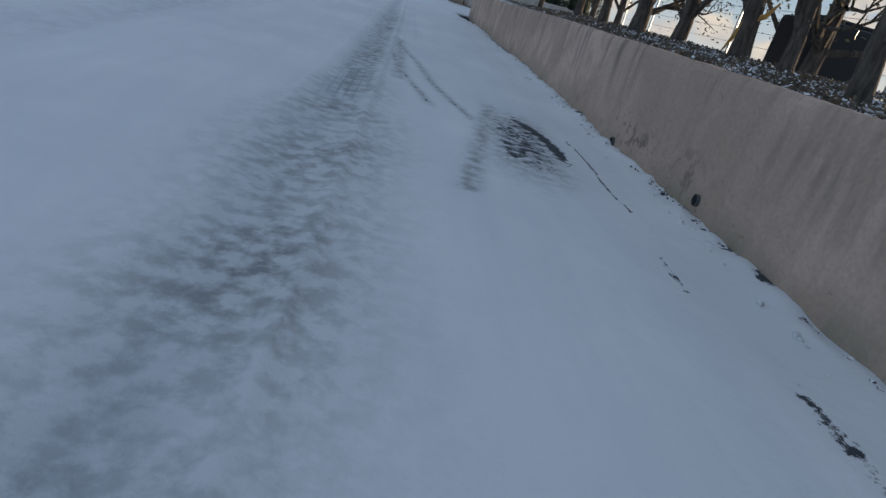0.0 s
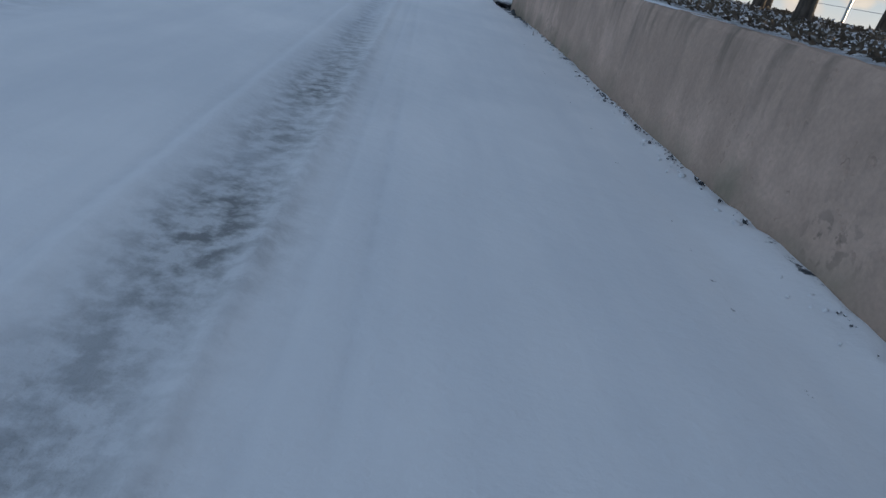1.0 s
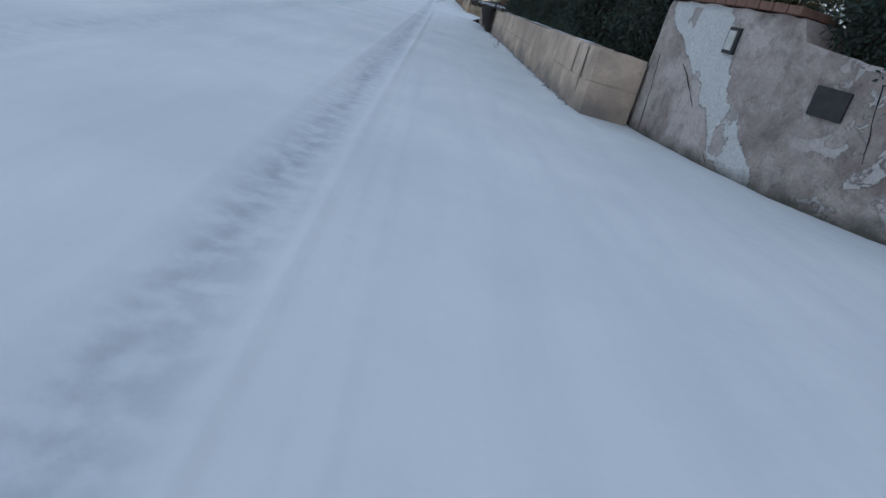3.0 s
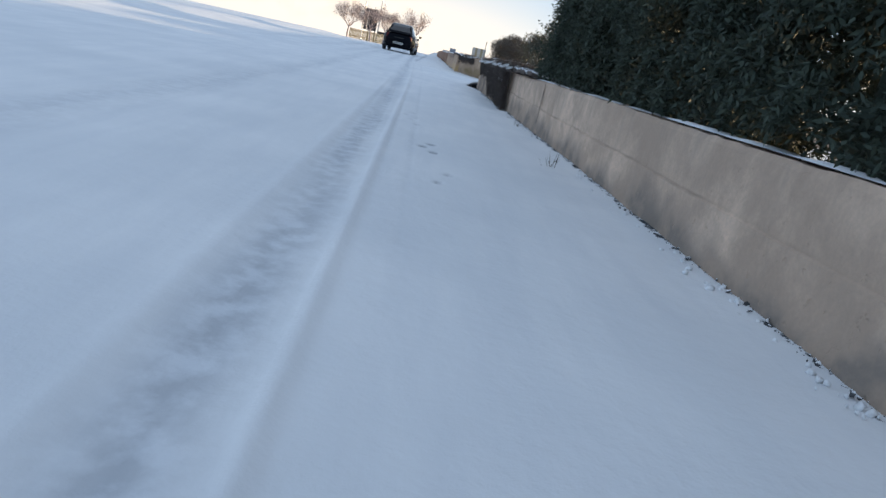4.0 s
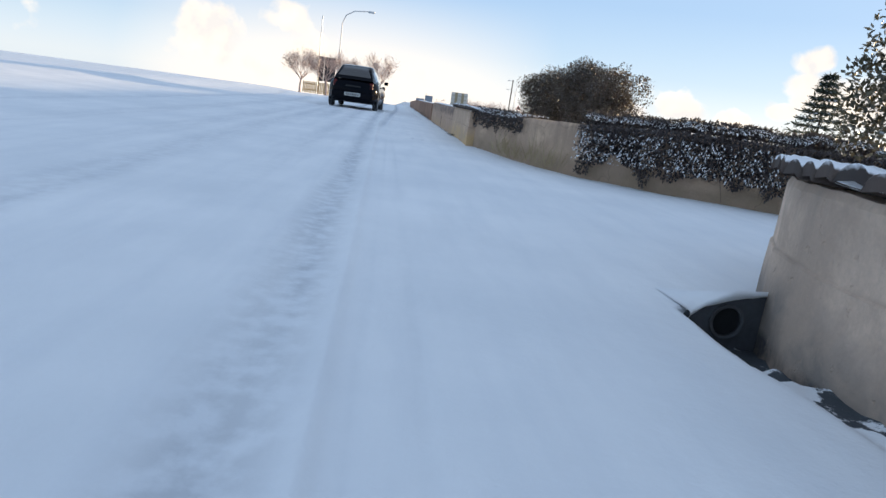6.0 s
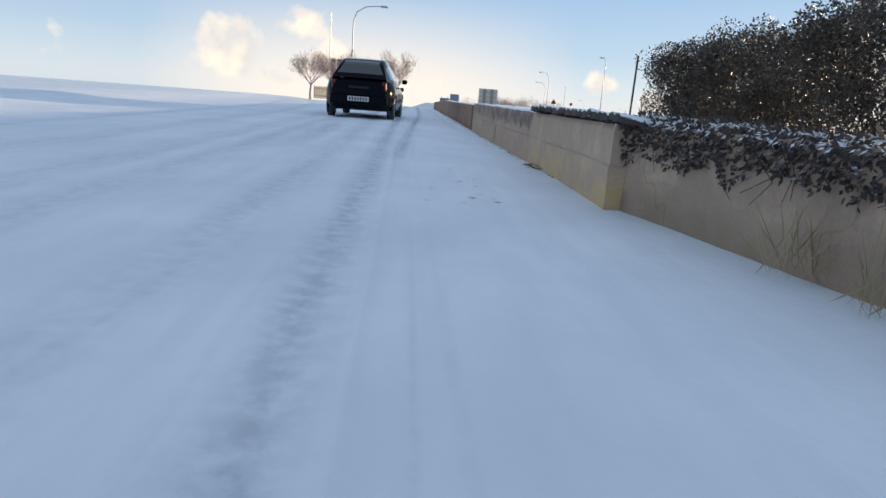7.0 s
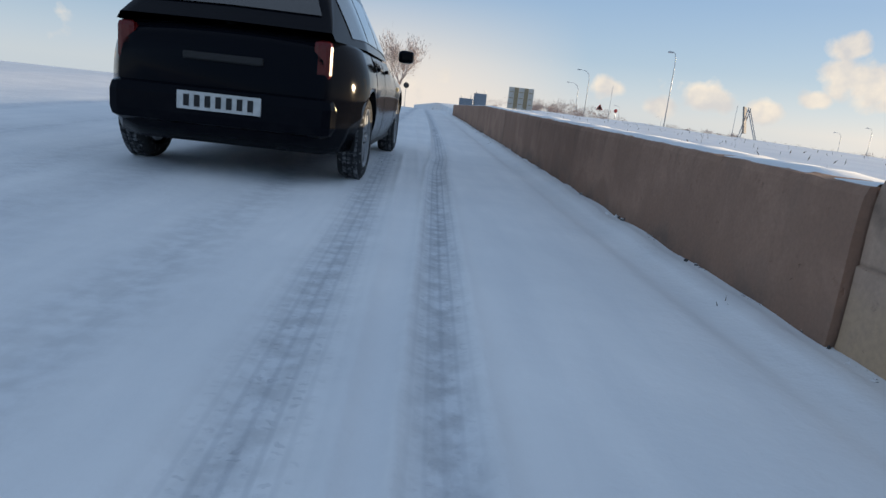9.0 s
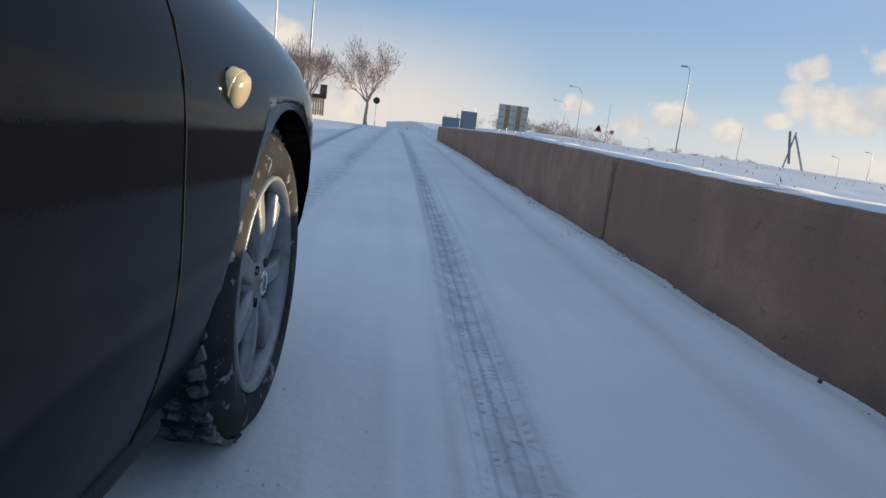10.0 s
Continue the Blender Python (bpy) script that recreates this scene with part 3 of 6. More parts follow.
PRINTS = ((0.08, 32.18), (0.01, 31.94), (0.07, 31.64), (0.12, 31.30), (0.22, 30.29), (0.16, 30.14), (0.23, 29.96), (-0.20, 31.10), (0.30, 29.25), (0.24, 29.0),
          (0.43, 51.29), (0.40, 51.13), (0.38, 50.92), (0.52, 50.66), (0.57, 50.53), (0.43, 50.34), (0.40, 50.24), (0.54, 50.08), (0.52, 49.69),
          (0.46, 49.53), (0.61, 49.53), (0.62, 49.41), (0.19, 49.85), (0.14, 49.30), (0.38, 49.30), (-0.28, 54.6), (-0.25, 55.0))
# the prints that are larger and much darker at the bottom
DEEP = {4, 5, 6, 15, 19, 21, 25}


def smooth01(v, a, b):
    t = np.clip((v - a) / (b - a), 0, 1)
    return t * t * (3 - 2 * t)


def drift_height(y):
    """How high the snow lies against the foot of the walls."""
    return np.interp(y, (0, 3, 5, 8, 11, 13.5, 25, 36, 39, 50, 58, 60, 72), (0.02, 0.025, 0.035, 0.035, 0.005, 0.0, 0.012, 0.012, 0.0, 0.0, 0.0, 0.028, 0.03))


def crest(x, y):
    """How far the road and the land beside it sink towards the bend."""
    road = 0.0006 * np.clip(y - 74, 0, 26) ** 2
    bank = 0.03 * np.clip(y - 72, 0, 12) * (1 - smooth01(x, 4, 9))
    return np.where(x < 1.47, road, bank)


def ground_fields(X, Y):
    """Height and surface masks of the snow sheet."""
    n1 = np.vectorize(lambda x, y: wob(x, y, 3.1, 2.3))(X, Y)
    n2 = np.vectorize(lambda x, y: wob(x, y, 7.7, 0.35))(X, Y)
    Z = 0.006 * n1 + 0.012 * n2
    pack, slush, bare, tread, mark = (np.zeros_like(X) for _ in range(5))
    hump = lambda c, w: np.exp(-((X - c) / w) ** 2)
    # own wheel track and the ridge beside it
    wav = 0.03 * np.sin(Y * 0.21)
    rut = np.maximum(hump(-0.28 + wav, 0.10), hump(-0.28 + wav - 1.42, 0.10))
    gone = 1 - smooth01(Y, 63.6, 64.4)
    rut = rut * gone
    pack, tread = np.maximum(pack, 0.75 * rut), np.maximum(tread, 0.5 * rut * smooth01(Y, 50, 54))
    lane = np.clip((X + 0.28 - wav) / 0.09, -1.5, 1.5)
    Z += -0.012 * rut + gone * (0.014 * hump(-0.11 + wav, 0.022) + 0.006 * hump(-0.44 + wav, 0.03))
    Z += 0.008 * hump(0.065, 0.02) * smooth01(Y, 60, 64)
    # the older track that swings to the wall further on
    c2 = np.interp(Y, (50, 56.4, 57.6, 62.9, 64.1, 65.2, 66.5, 69.6, 80, 95), (-0.15, 0.045, 0.068, 0.23, 0.305, 0.33, 0.362, 0.42, 0.50, 0.60))
    on2 = smooth01(Y, 50.5, 53.5) * (1 - smooth01(Y, 80, 95))
    r2 = np.maximum(hump(c2, 0.075), hump(c2 - 1.42, 0.075)) * on2
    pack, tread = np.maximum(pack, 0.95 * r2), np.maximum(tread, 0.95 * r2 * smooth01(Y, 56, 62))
    lane = np.where((r2 > 0.02) & (X > -0.4), np.clip((X - c2) / 0.075, -1.5, 1.5), lane)
    Z += -0.016 * r2 + on2 * (0.018 * hump(c2 - 0.095, 0.020) + 0.013 * hump(c2 + 0.10, 0.03))
    # an older track that crosses towards the wall far ahead
    c4 = np.interp(Y, (60, 64, 67.7, 77.1, 84, 95), (-1.0, -0.70, -0.48, -0.19, 0.0, 0.2))
    r4 = hump(c4, 0.12) * smooth01(Y, 61, 65)
    pack = np.maximum(pack, 0.9 * r4)
    Z += -0.014 * r4 + 0.010 * hump(c4 + 0.17, 0.03) * smooth01(Y, 61, 65)
    # thin grooves left by earlier wheels
    for c, wd, dp in ((-0.02, 0.012, 0.005), (-0.17, 0.014, 0.006), (-0.24, 0.012, 0.005), (0.10, 0.016, 0.004), (-0.42, 0.02, 0.006)):
        g1 = hump(c + 0.05 * np.sin(Y * 0.17 + 9 * c), wd) * (1 - smooth01(Y, 52, 58)) * smooth01(Y, 4, 8) * np.clip(0.6 + 0.8 * n2, 0, 1)
        pack = np.maximum(pack, 0.22 * g1)
        Z -= dp * g1
    # tracks of the other lane, bending away with the road
    bend = -0.0045 * np.clip(Y - 60, 0, None) ** 2
    for c in (-0.85, -2.3, -3.3, -4.6):
        r3 = np.exp(-((X - c - bend) / 0.16) ** 2) * smooth01(Y, 40, 52)
        pack = np.maximum(pack, 0.5 * r3)
        Z += -0.012 * r3
    # churned slush under the wheel at the start of the way
    churn = np.exp(-((X + 0.20) / (0.13 + 0.13 * (1 - smooth01(Y, 2.5, 4.5)))) ** 2) * (1 - smooth01(Y, 8.5, 13)) * (0.75 + 0.6 * n1)
    slush = np.maximum(slush, np.clip(churn, 0, 1))
    side = np.exp(-((X - 0.42 - 0.15 * (Y - 2.7)) / 0.05) ** 2) * (Y > 2.2) * (Y < 4.2)
    side += np.exp(-((X - 0.02 + 0.02 * (Y - 5)) / 0.05) ** 2) * (Y > 4.3) * (Y < 6.8)
    slush = np.maximum(slush, 0.75 * side)
    # two broken lines where lugs have bitten through to the road
    for ys, xs in (((3.5, 3.97, 4.13, 4.61, 4.83, 6.0), (0.25, 0.17, 0.13, 0.06, 0.01, -0.08)), ((3.4, 3.92, 4.24, 4.48, 5.1, 6.25, 7.2), (0.50, 0.37, 0.30, 0.26, 0.19, 0.01, -0.08))):
        bite = np.exp(-((X - np.interp(Y, ys, xs)) / 0.032) ** 2) * smooth01(Y, ys[0], ys[0] + 0.2) * (1 - smooth01(Y, ys[-1] - 0.6, ys[-1]))
        bare, slush = np.maximum(bare, 0.46 * bite), np.maximum(slush, 0.75 * bite)
    # a clean stamp of tread left beside the churned snow
    stamp = np.exp(-((X + 0.22 - 0.05 * (Y - 3.8)) / 0.10) ** 6 - ((Y - 3.8) / 0.55) ** 8)
    tread, lane = np.maximum(tread, stamp), np.where(stamp > 0.2, np.clip((X + 0.22) / 0.09, -1.5, 1.5), lane)
    # bare tarmac
    worn = np.exp(-((X - 0.72 - 0.05 * (Y - 3.3)) / 0.19) ** 4 - ((Y - 3.3) / 0.72) ** 4)
    bare, slush = np.maximum(bare, 0.54 * worn), np.maximum(slush, 0.9 * worn)
    spine = np.interp(Y, (2.6, 3.0, 3.43, 4.03), (0.88, 0.91, 0.90, 0.74))
    bare = np.maximum(bare, 0.85 * np.exp(-((X - spine) / 0.06) ** 2 - ((Y - 3.5) / 0.55) ** 4))
    bare = np.maximum(bare, 0.62 * np.exp(-((X - 0.62) / 0.05) ** 2 - ((Y - 3.0) / 0.35) ** 2))
    line = 1.052 + 0.012 * np.sin(Y * 6.3) + 0.01 * n1
    crack = 0.8 * np.exp(-((X - line) / 0.013) ** 2) * ((Y > 2.45) & (Y < 3.65)) + 0.7 * np.exp(-((X - 0.995) / 0.018) ** 2) * ((Y > 1.7) & (Y < 1.98))
    crack += np.exp(-((X - 1.075) / 0.05) ** 2) * (Y < 1.3) * 0.62 + 0.42 * np.exp(-((X - line) / 0.016) ** 2) * ((Y > 4.5) & (Y < 13))
    bare = np.maximum(bare, 0.95 * np.clip(crack, 0, 1))
    Z += 0.020 * np.exp(-((X - 1.33) / 0.05) ** 2) * (Y < 13.5) * np.clip(0.2 + 1.6 * np.vectorize(lambda x, y: wob(x, y, 2.2, 9.0))(X, Y), 0, 2)
    # gutter along the wall, deep towards the two culverts
    d1 = smooth01(Y, 13.4, 15.9) * (Y < 16.885)
    d2 = 0.75 * smooth01(Y, 39.3, 40.9) * ((Y > 24.6) & (Y < 41.125))
    n3 = np.vectorize(lambda x, y: wob(x, y, 1.3, 13.0))(X, Y)
    walled = (Y < 17) | ((Y > 24.8) & (Y < 41.3)) | (Y > 49.45)
    run = 1.27 - np.maximum(0.135 * d1, 0.09 * d2) - 0.02 * smooth01(Y, 40.3, 40.95) * (Y < 41.125) + 0.02 * n1
    gut = smooth01(X, run, run + 0.055) * walled
    deep = 0.055 * np.maximum(d1, d2) + 0.10 * (smooth01(Y, 15.9, 16.6) * (Y < 16.885) + smooth01(Y, 40.4, 41) * (Y < 41.125))
    Z -= deep * gut
    drift = drift_height(Y)
    Z += drift * smooth01(X, 1.10, 1.35) * walled * (1 + 0.5 * n1)
    Z += 0.085 * np.clip(n3 + 0.02, 0, 1) * gut * np.maximum(d1, d2)
    bare = np.maximum(bare, smooth01(X, run + 0.015, run + 0.06) * walled * np.clip(1.6 * np.maximum(d1, 0.8 * d2), 0, 1) * np.clip(0.80 - 1.9 * np.clip(n3, -0.2, 1), 0, 1))
    edge = smooth01(X, 1.27, 1.335) * (X < 1.5) * walled
    bare = np.maximum(bare, edge * (np.where(Y < 13.4, 0.33, np.where(Y > 42, 0.30, 0.46)) + 0.45 * n1 + 0.35 * n3))
    # low snow bank where ploughed snow lies against the last wall
    Z += (0.018 * np.exp(-((X - 1.22) / 0.06) ** 4) - 0.018 * np.exp(-((X - 1.06) / 0.06) ** 2)) * smooth01(Y, 56, 60) * (0.85 + 0.3 * n1)
    for i, (px, py) in enumerate(PRINTS):
        size = (0.025 if py < 40 else 0.019) * (1.0 if i in DEEP else 0.72)
        d = ((X - px) / size) ** 2 + ((Y - py) / (1.5 * size)) ** 2
        dip = np.exp(-d)
        Z -= (0.026 if py < 40 else 0.016) * dip
        mark = np.maximum(mark, np.clip(1.8 * dip - 0.2, 0, 0.80 if i in DEEP else 0.30))
    # garden ground behind the walls
    inside = X > np.where((Y > 15.5) & (Y < 17.2), 1.56, np.where((Y > 40) & (Y < 41.6), 1.62, 1.47))
    for lo, hi in ((RET_A, B_LINE), (RET_D, E_LINE)):
        ylo, yhi = np.interp(X - 0.13, *zip(*lo)) - 0.12, np.interp(X - 0.17, *zip(*hi)) + 0.12
        inside &= ~((Y > ylo) & (Y < yhi))
    bank = np.interp(Y, (12, 14.5, 18, 35, 40, 43, 51.5, 52.8, 60), (0.58, 0.50, 0.46, 0.46, 0.38, 0.22, 0.26, 0.47, 0.50)) + 0.02 * n2 + np.where(Y < 18, 0.03, 0.006) * n1 + np.where(Y < 18, 0.10 * smooth01(X, 1.6, 2.8), 0.0)
    fall = np.where(X > 5, -0.05 * np.clip(X - 5, 0, 60) - 0.012 * np.clip(X - 65, 0, 400), 0.0)
    Z = np.where(inside, bank + fall, Z)
    slush = np.where(inside & (Y < 18) & (X < 9), 0.75, slush)
    pack, tread, bare = (np.where(inside, 0.0, v) for v in (pack, tread, bare))
    # the land drops away beyond the bend and to the far left
    Z = Z - np.where(X < 1.47, 0.032, 0.02) * np.clip(Y - 98, 0, 1200) - crest(X, Y)
    Z = Z + np.where(X < -7, 0.12 * smooth01(-X, 7, 8.5), 0.0)
    return Z, pack, slush, bare, tread, mark, lane


def build_ground():
    xs = np.concatenate([[-900, -450, -200, -110, -60, -40, -28, -20, -15, -12, -10, -8.5, -7.5, -6.5], np.arange(-6, -1.2, 0.2),
                         np.arange(-1.1, -0.6, 0.05), np.arange(-0.6, 1.46, 0.018), [1.49, 1.55], np.arange(1.6, 4.6, 0.06), np.arange(4.6, 6.6, 0.14), [7, 8, 9.5, 12, 15, 20, 27, 36, 50, 70, 110, 200, 450, 900]])
    fine = lambda a, b, s: np.arange(a, b, s)
    ys = np.concatenate([[-400, -150, -60, -30, -15, -9], fine(-6, 1.5, 0.15), fine(1.5, 7, 0.05), fine(7, 16.86, 0.075), [16.878, 16.892], fine(16.93, 28.8, 0.075), fine(28.8, 32.4, 0.025),
                         fine(32.4, 41.1, 0.075), [41.118, 41.132], fine(41.17, 49, 0.08), fine(49, 51.5, 0.025), fine(51.5, 72, 0.07), fine(72, 100, 0.4), [102, 105, 110, 116, 125, 140, 165, 200, 260, 360, 550, 1000]])
    X, Y = np.meshgrid(xs, ys)
    Z, pack, slush, bare, tread, mark, lane = ground_fields(X, Y)
    nx, ny = len(xs), len(ys)
    i = np.arange(nx * ny).reshape(ny, nx)
    quads = np.stack([i[:-1, :-1], i[:-1, 1:], i[1:, 1:], i[1:, :-1]], -1).reshape(-1, 4)
    me = bpy.data.meshes.new("ground")
    me.vertices.add(nx * ny)
    me.vertices.foreach_set("co", np.stack([X, Y, Z], -1).astype(np.float32).ravel())
    me.loops.add(quads.size)
    me.loops.foreach_set("vertex_index", quads.ravel().astype(np.int32))
    me.polygons.add(len(quads))
    me.polygons.foreach_set("loop_start", np.arange(0, quads.size, 4, dtype=np.int32))
    me.update(calc_edges=True)
    me.shade_smooth()
    for name, v in (("pack", pack), ("slush", slush), ("bare", bare), ("tread", tread), ("print", mark)):
        a = me.attributes.new(name, "FLOAT", "POINT")
        a.data.foreach_set("value", np.clip(v, 0, 1).astype(np.float32).ravel())
    me.attributes.new("lane", "FLOAT", "POINT").data.foreach_set("value", lane.astype(np.float32).ravel())
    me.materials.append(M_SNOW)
    return tagged(new("ground", me), "snow-covered road and fields with tyre tracks", "ground", kind="structure")


build_ground()

# ---- the roadside walls ----


def resample(line, step):
    out = [Vector((*line[0], 0))]
    for a, b in zip(line, line[1:]):
        a, b = Vector((*a, 0)), Vector((*b, 0))
        k = max(1, round((b - a).length / step))
        out += [a.lerp(b, i / k) for i in range(1, k + 1)]
    return out


def wall(name, line, height, material, label, thick=0.22, rough=0.006, jag=0.008, foot=-0.3, step=0.07, lean=0.0, ledge=0.0):
    """A wall of real thickness along a line; its road face is on the line's left when walked forward."""
    pts = resample(line, step)
    rows = []
    levels = (0.0, 0.12, 0.22, 0.32, 0.42, 0.55, 0.68, 0.8, 0.9, 0.965, 1.0)
    run = 0.0
    for i, p in enumerate(pts):
        d = (pts[min(i + 1, len(pts) - 1)] - pts[max(i - 1, 0)]).normalized()
        inn = Vector((d.y, -d.x, 0))
        run += (p - pts[i - 1]).length if i else 0
        h = (height(p.x, p.y, run) if callable(height) else height) + jag * (wob(p.x, p.y, 5, 9) + 0.6 * wob(p.x, p.y, 9, 31))
        col = []
        steps = sorted(levels + ((ledge - 0.005 - foot) / (h - foot), (ledge + 0.005 - foot) / (h - foot))) if ledge else levels
        for f in steps:
            z = foot + (h - foot) * f
            off = rough * (wob(p.x * 3, p.y * 3, z * 3) + 0.5 * wob(p.x * 11, p.y * 11, z * 11)) + lean * max(z, 0)
            if ledge and z < ledge:
                off -= 0.009
            if f == 1.0:
                off += 0.016
            if f == 0.965:
                off += 0.004
            col.append(p + inn * off + Vector((0, 0, z)))
        col.append(p + inn * (thick * 0.5) + Vector((0, 0, h + 0.006 * wob(p.x, p.y, 2, 8))))
        col.append(p + inn * (thick - 0.015) + Vector((0, 0, h)))
        col.append(p + inn * thick + Vector((0, 0, h - 0.02)))
        col.append(p + inn * thick + Vector((0, 0, foot)))
        rows.append(col)
    k = len(rows[0])
    verts = [v for col in rows for v in col]
    faces = [(a * k + j, a * k + j + 1, (a + 1) * k + j + 1, (a + 1) * k + j) for a in range(len(rows) - 1) for j in range(k - 1)]
    faces += [tuple(range(k))[::-1], tuple((len(rows) - 1) * k + j for j in range(k))]
    ob = mesh_ob(name, verts, faces, material)
    return tagged(ob, label, "wall", kind="structure")


def snow_cap(name, line, height, label, width=0.2, thick=0.02, inset=0.03, gaps=0.0):
    """Snow lying along the top of a wall, thin and broken."""
    pts = resample(line, 0.08)
    rows = []
    for i, p in enumerate(pts):
        d = (pts[min(i + 1, len(pts) - 1)] - pts[max(i - 1, 0)]).normalized()
        inn = Vector((d.y, -d.x, 0))
        h = height(p.x, p.y, 0) if callable(height) else height
        t = thick * max(0.05, 0.7 + 1.2 * wob(p.x, p.y, 1, 4) - gaps)
        a = inset + 0.02 * wob(p.x, p.y, 4, 7)
        rows.append([p + inn * a + Vector((0, 0, h + 0.002)), p + inn * (a + 0.012) + Vector((0, 0, h + t)),
                     p + inn * (a + width * 0.5) + Vector((0, 0, h + t * 1.15)), p + inn * (a + width) + Vector((0, 0, h + t * 0.8)),
                     p + inn * (a + width + 0.01) + Vector((0, 0, h - 0.01))])
    k = 5
    verts = [v for r in rows for v in r]
    faces = [(a * k + j, a * k + j + 1, (a + 1) * k + j + 1, (a + 1) * k + j) for a in range(len(rows) - 1) for j in range(k - 1)]
    return tagged(mesh_ob(name, verts, faces, M_SNOW, smooth=True), label, "snow", kind="structure")


h_a = lambda x, y, s: 0.61 - 0.007 * max(0.0, y - 6)
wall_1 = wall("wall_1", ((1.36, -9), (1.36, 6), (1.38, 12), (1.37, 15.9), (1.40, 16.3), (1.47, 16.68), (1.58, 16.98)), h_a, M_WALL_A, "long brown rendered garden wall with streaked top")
snow_cap("wall_snow_1", ((1.36, 9.5), (1.38, 12), (1.37, 15.1)), h_a, "thin broken snow on the wall top", 0.16, 0.012, 0.06, 0.25)
h_ret = lambda x, y, s: 0.86 - 0.02 * s + 0.03 * wob(x, y, 1, 3)
# the far ends of both gate walls are added to keep sun off the road
wall_2 = wall("wall_2", ((1.56, 17.0), (1.64, 17.25), (1.74, 17.6), (1.86, 17.95), (2.6, 18.12), (4.2, 18.32), (12.9, 18.67)), h_ret, M_PILLAR, "pale cracked gate wing of the garden wall", 0.36, 0.012, 0.02, lean=0.10)
wall_3 = wall("wall_3", tuple(reversed(B_LINE)), lambda x, y, s: 1.03 if y > 23.3 else 0.80 + 0.10 * (y - 22.3) * (y > 22.3), M_WALL_B, "curved gate wall with peeling white render", 0.40, 0.012, 0.012)
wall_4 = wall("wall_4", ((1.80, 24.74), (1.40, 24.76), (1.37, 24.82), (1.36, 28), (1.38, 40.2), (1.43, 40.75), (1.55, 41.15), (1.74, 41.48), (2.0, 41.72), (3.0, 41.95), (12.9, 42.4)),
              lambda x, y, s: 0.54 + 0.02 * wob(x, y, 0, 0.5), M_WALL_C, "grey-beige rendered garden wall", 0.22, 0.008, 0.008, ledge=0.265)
snow_cap("wall_snow_2", ((1.36, 25.2), (1.37, 33.4)), 0.545, "thin snow along the garden wall", 0.14, 0.010, 0.03)
wall_5 = wall("wall_5", tuple(reversed(E_LINE)), lambda x, y, s: 0.56 + 0.10 * min(1.0, max(0.0, (x - 1.5) / 1.5)), M_WALL_E, "curved brown-ochre gate wall under hanging creeper", 0.40, 0.014, 0.014)
wall_6 = wall("wall_6", ((1.325, 49.35), (1.34, 49.8), (1.36, 50.6), (1.36, 52.36)), 0.555, M_WALL_F, "ochre rendered wall with yellow lower band", 0.22, ledge=0.285)
wall_7 = wall("wall_7", ((1.365, 52.37), (1.365, 55.30), (1.372, 55.34), (1.365, 55.38), (1.36, 58.96)), lambda x, y, s: 0.55 + 0.012 * wob(x, y, 3, 1.3), M_WALL_G, "worn ochre wall with crumbling stained top", 0.22, 0.009, 0.02, ledge=0.285)
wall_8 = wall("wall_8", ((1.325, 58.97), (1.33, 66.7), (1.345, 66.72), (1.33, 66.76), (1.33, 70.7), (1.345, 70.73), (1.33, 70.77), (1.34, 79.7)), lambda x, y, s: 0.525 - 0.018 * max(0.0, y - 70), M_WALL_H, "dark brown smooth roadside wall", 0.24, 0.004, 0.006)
snow_cap("wall_snow_3", ((1.36, 52.5), (1.36, 58.8)), 0.552, "snow drifting over the wall top", 0.3, 0.020, 0.05)
snow_cap("wall_snow_4", ((1.33, 59.0), (1.34, 79.6)), lambda x, y, s: 0.522 - 0.018 * max(0.0, y - 70), "snow lying along the dark wall", 0.32, 0.013, 0.05)
# brown joints where panels of the wall meet
for y, x, h, w in ((32.61, 1.366, 0.53, 0.03), (49.95, 1.345, 0.30, 0.007), (25.02, 1.367, 0.53, 0.05), (25.42, 1.367, 0.53, 0.03), (66.73, 1.327, 0.51, 0.018), (70.73, 1.327, 0.50, 0.014)):
    bm = bmesh.new()
    for i in range(9):
        z = -0.05 + (h + 0.05) * i / 8
        o = 0.012 * wob(y, z, 2, 6)
        a = bm.verts.new((x - 0.006 + 0.004 * wob(y, z), y - w / 2 + o, z))
        b = bm.verts.new((x - 0.006 + 0.004 * wob(y, z, 4), y + w / 2 + o * 0.7, z))
        if i:
            bm.faces.new((pa, pb, b, a))
        pa, pb = a, b
    tagged(part("trim", bm, M_JOINT), "dark stained joint running down the wall", "joint", kind="structure")


def crack(points, radius=0.005):
    """A dark split in a wall's face, wandering a little."""
    pts = [Vector(a).lerp(Vector(b), f) for a, b in zip(points, points[1:]) for f in (0.0, 0.2, 0.4, 0.6, 0.8)] + [Vector(points[-1])]
    pts = [p + Vector((0, 0.022 * wob(p.y, p.z, 3, 9), 0.01 * wob(p.z, p.y, 8, 9))) for p in pts]
    tagged(part("trim", tube(pts, [radius * (0.5 + abs(wob(i, 2, 1, 0.7)) * 1.4) for i in range(len(pts))], 5), M_DARK), "dark crack in the wall's old render", "crack", kind="structure")


crack(((2.44, 22.835, 0.78), (2.46, 22.81, 0.62), (2.49, 22.77, 0.36)), 0.0035)
crack(((1.845, 24.66, 0.62), (1.85, 24.60, 0.36), (1.855, 24.57, 0.02)), 0.0035)
crack(((1.90, 24.25, 0.60), (1.96, 24.02, 0.38), (2.06, 23.62, 0.02)), 0.003)
crack(((1.354, 55.22, 0.29), (1.352, 55.26, 0.16), (1.352, 55.30, 0.02)), 0.003)
crack(((1.70, 17.45, 0.78), (1.66, 17.30, 0.55), (1.64, 17.22, 0.30)), 0.004)

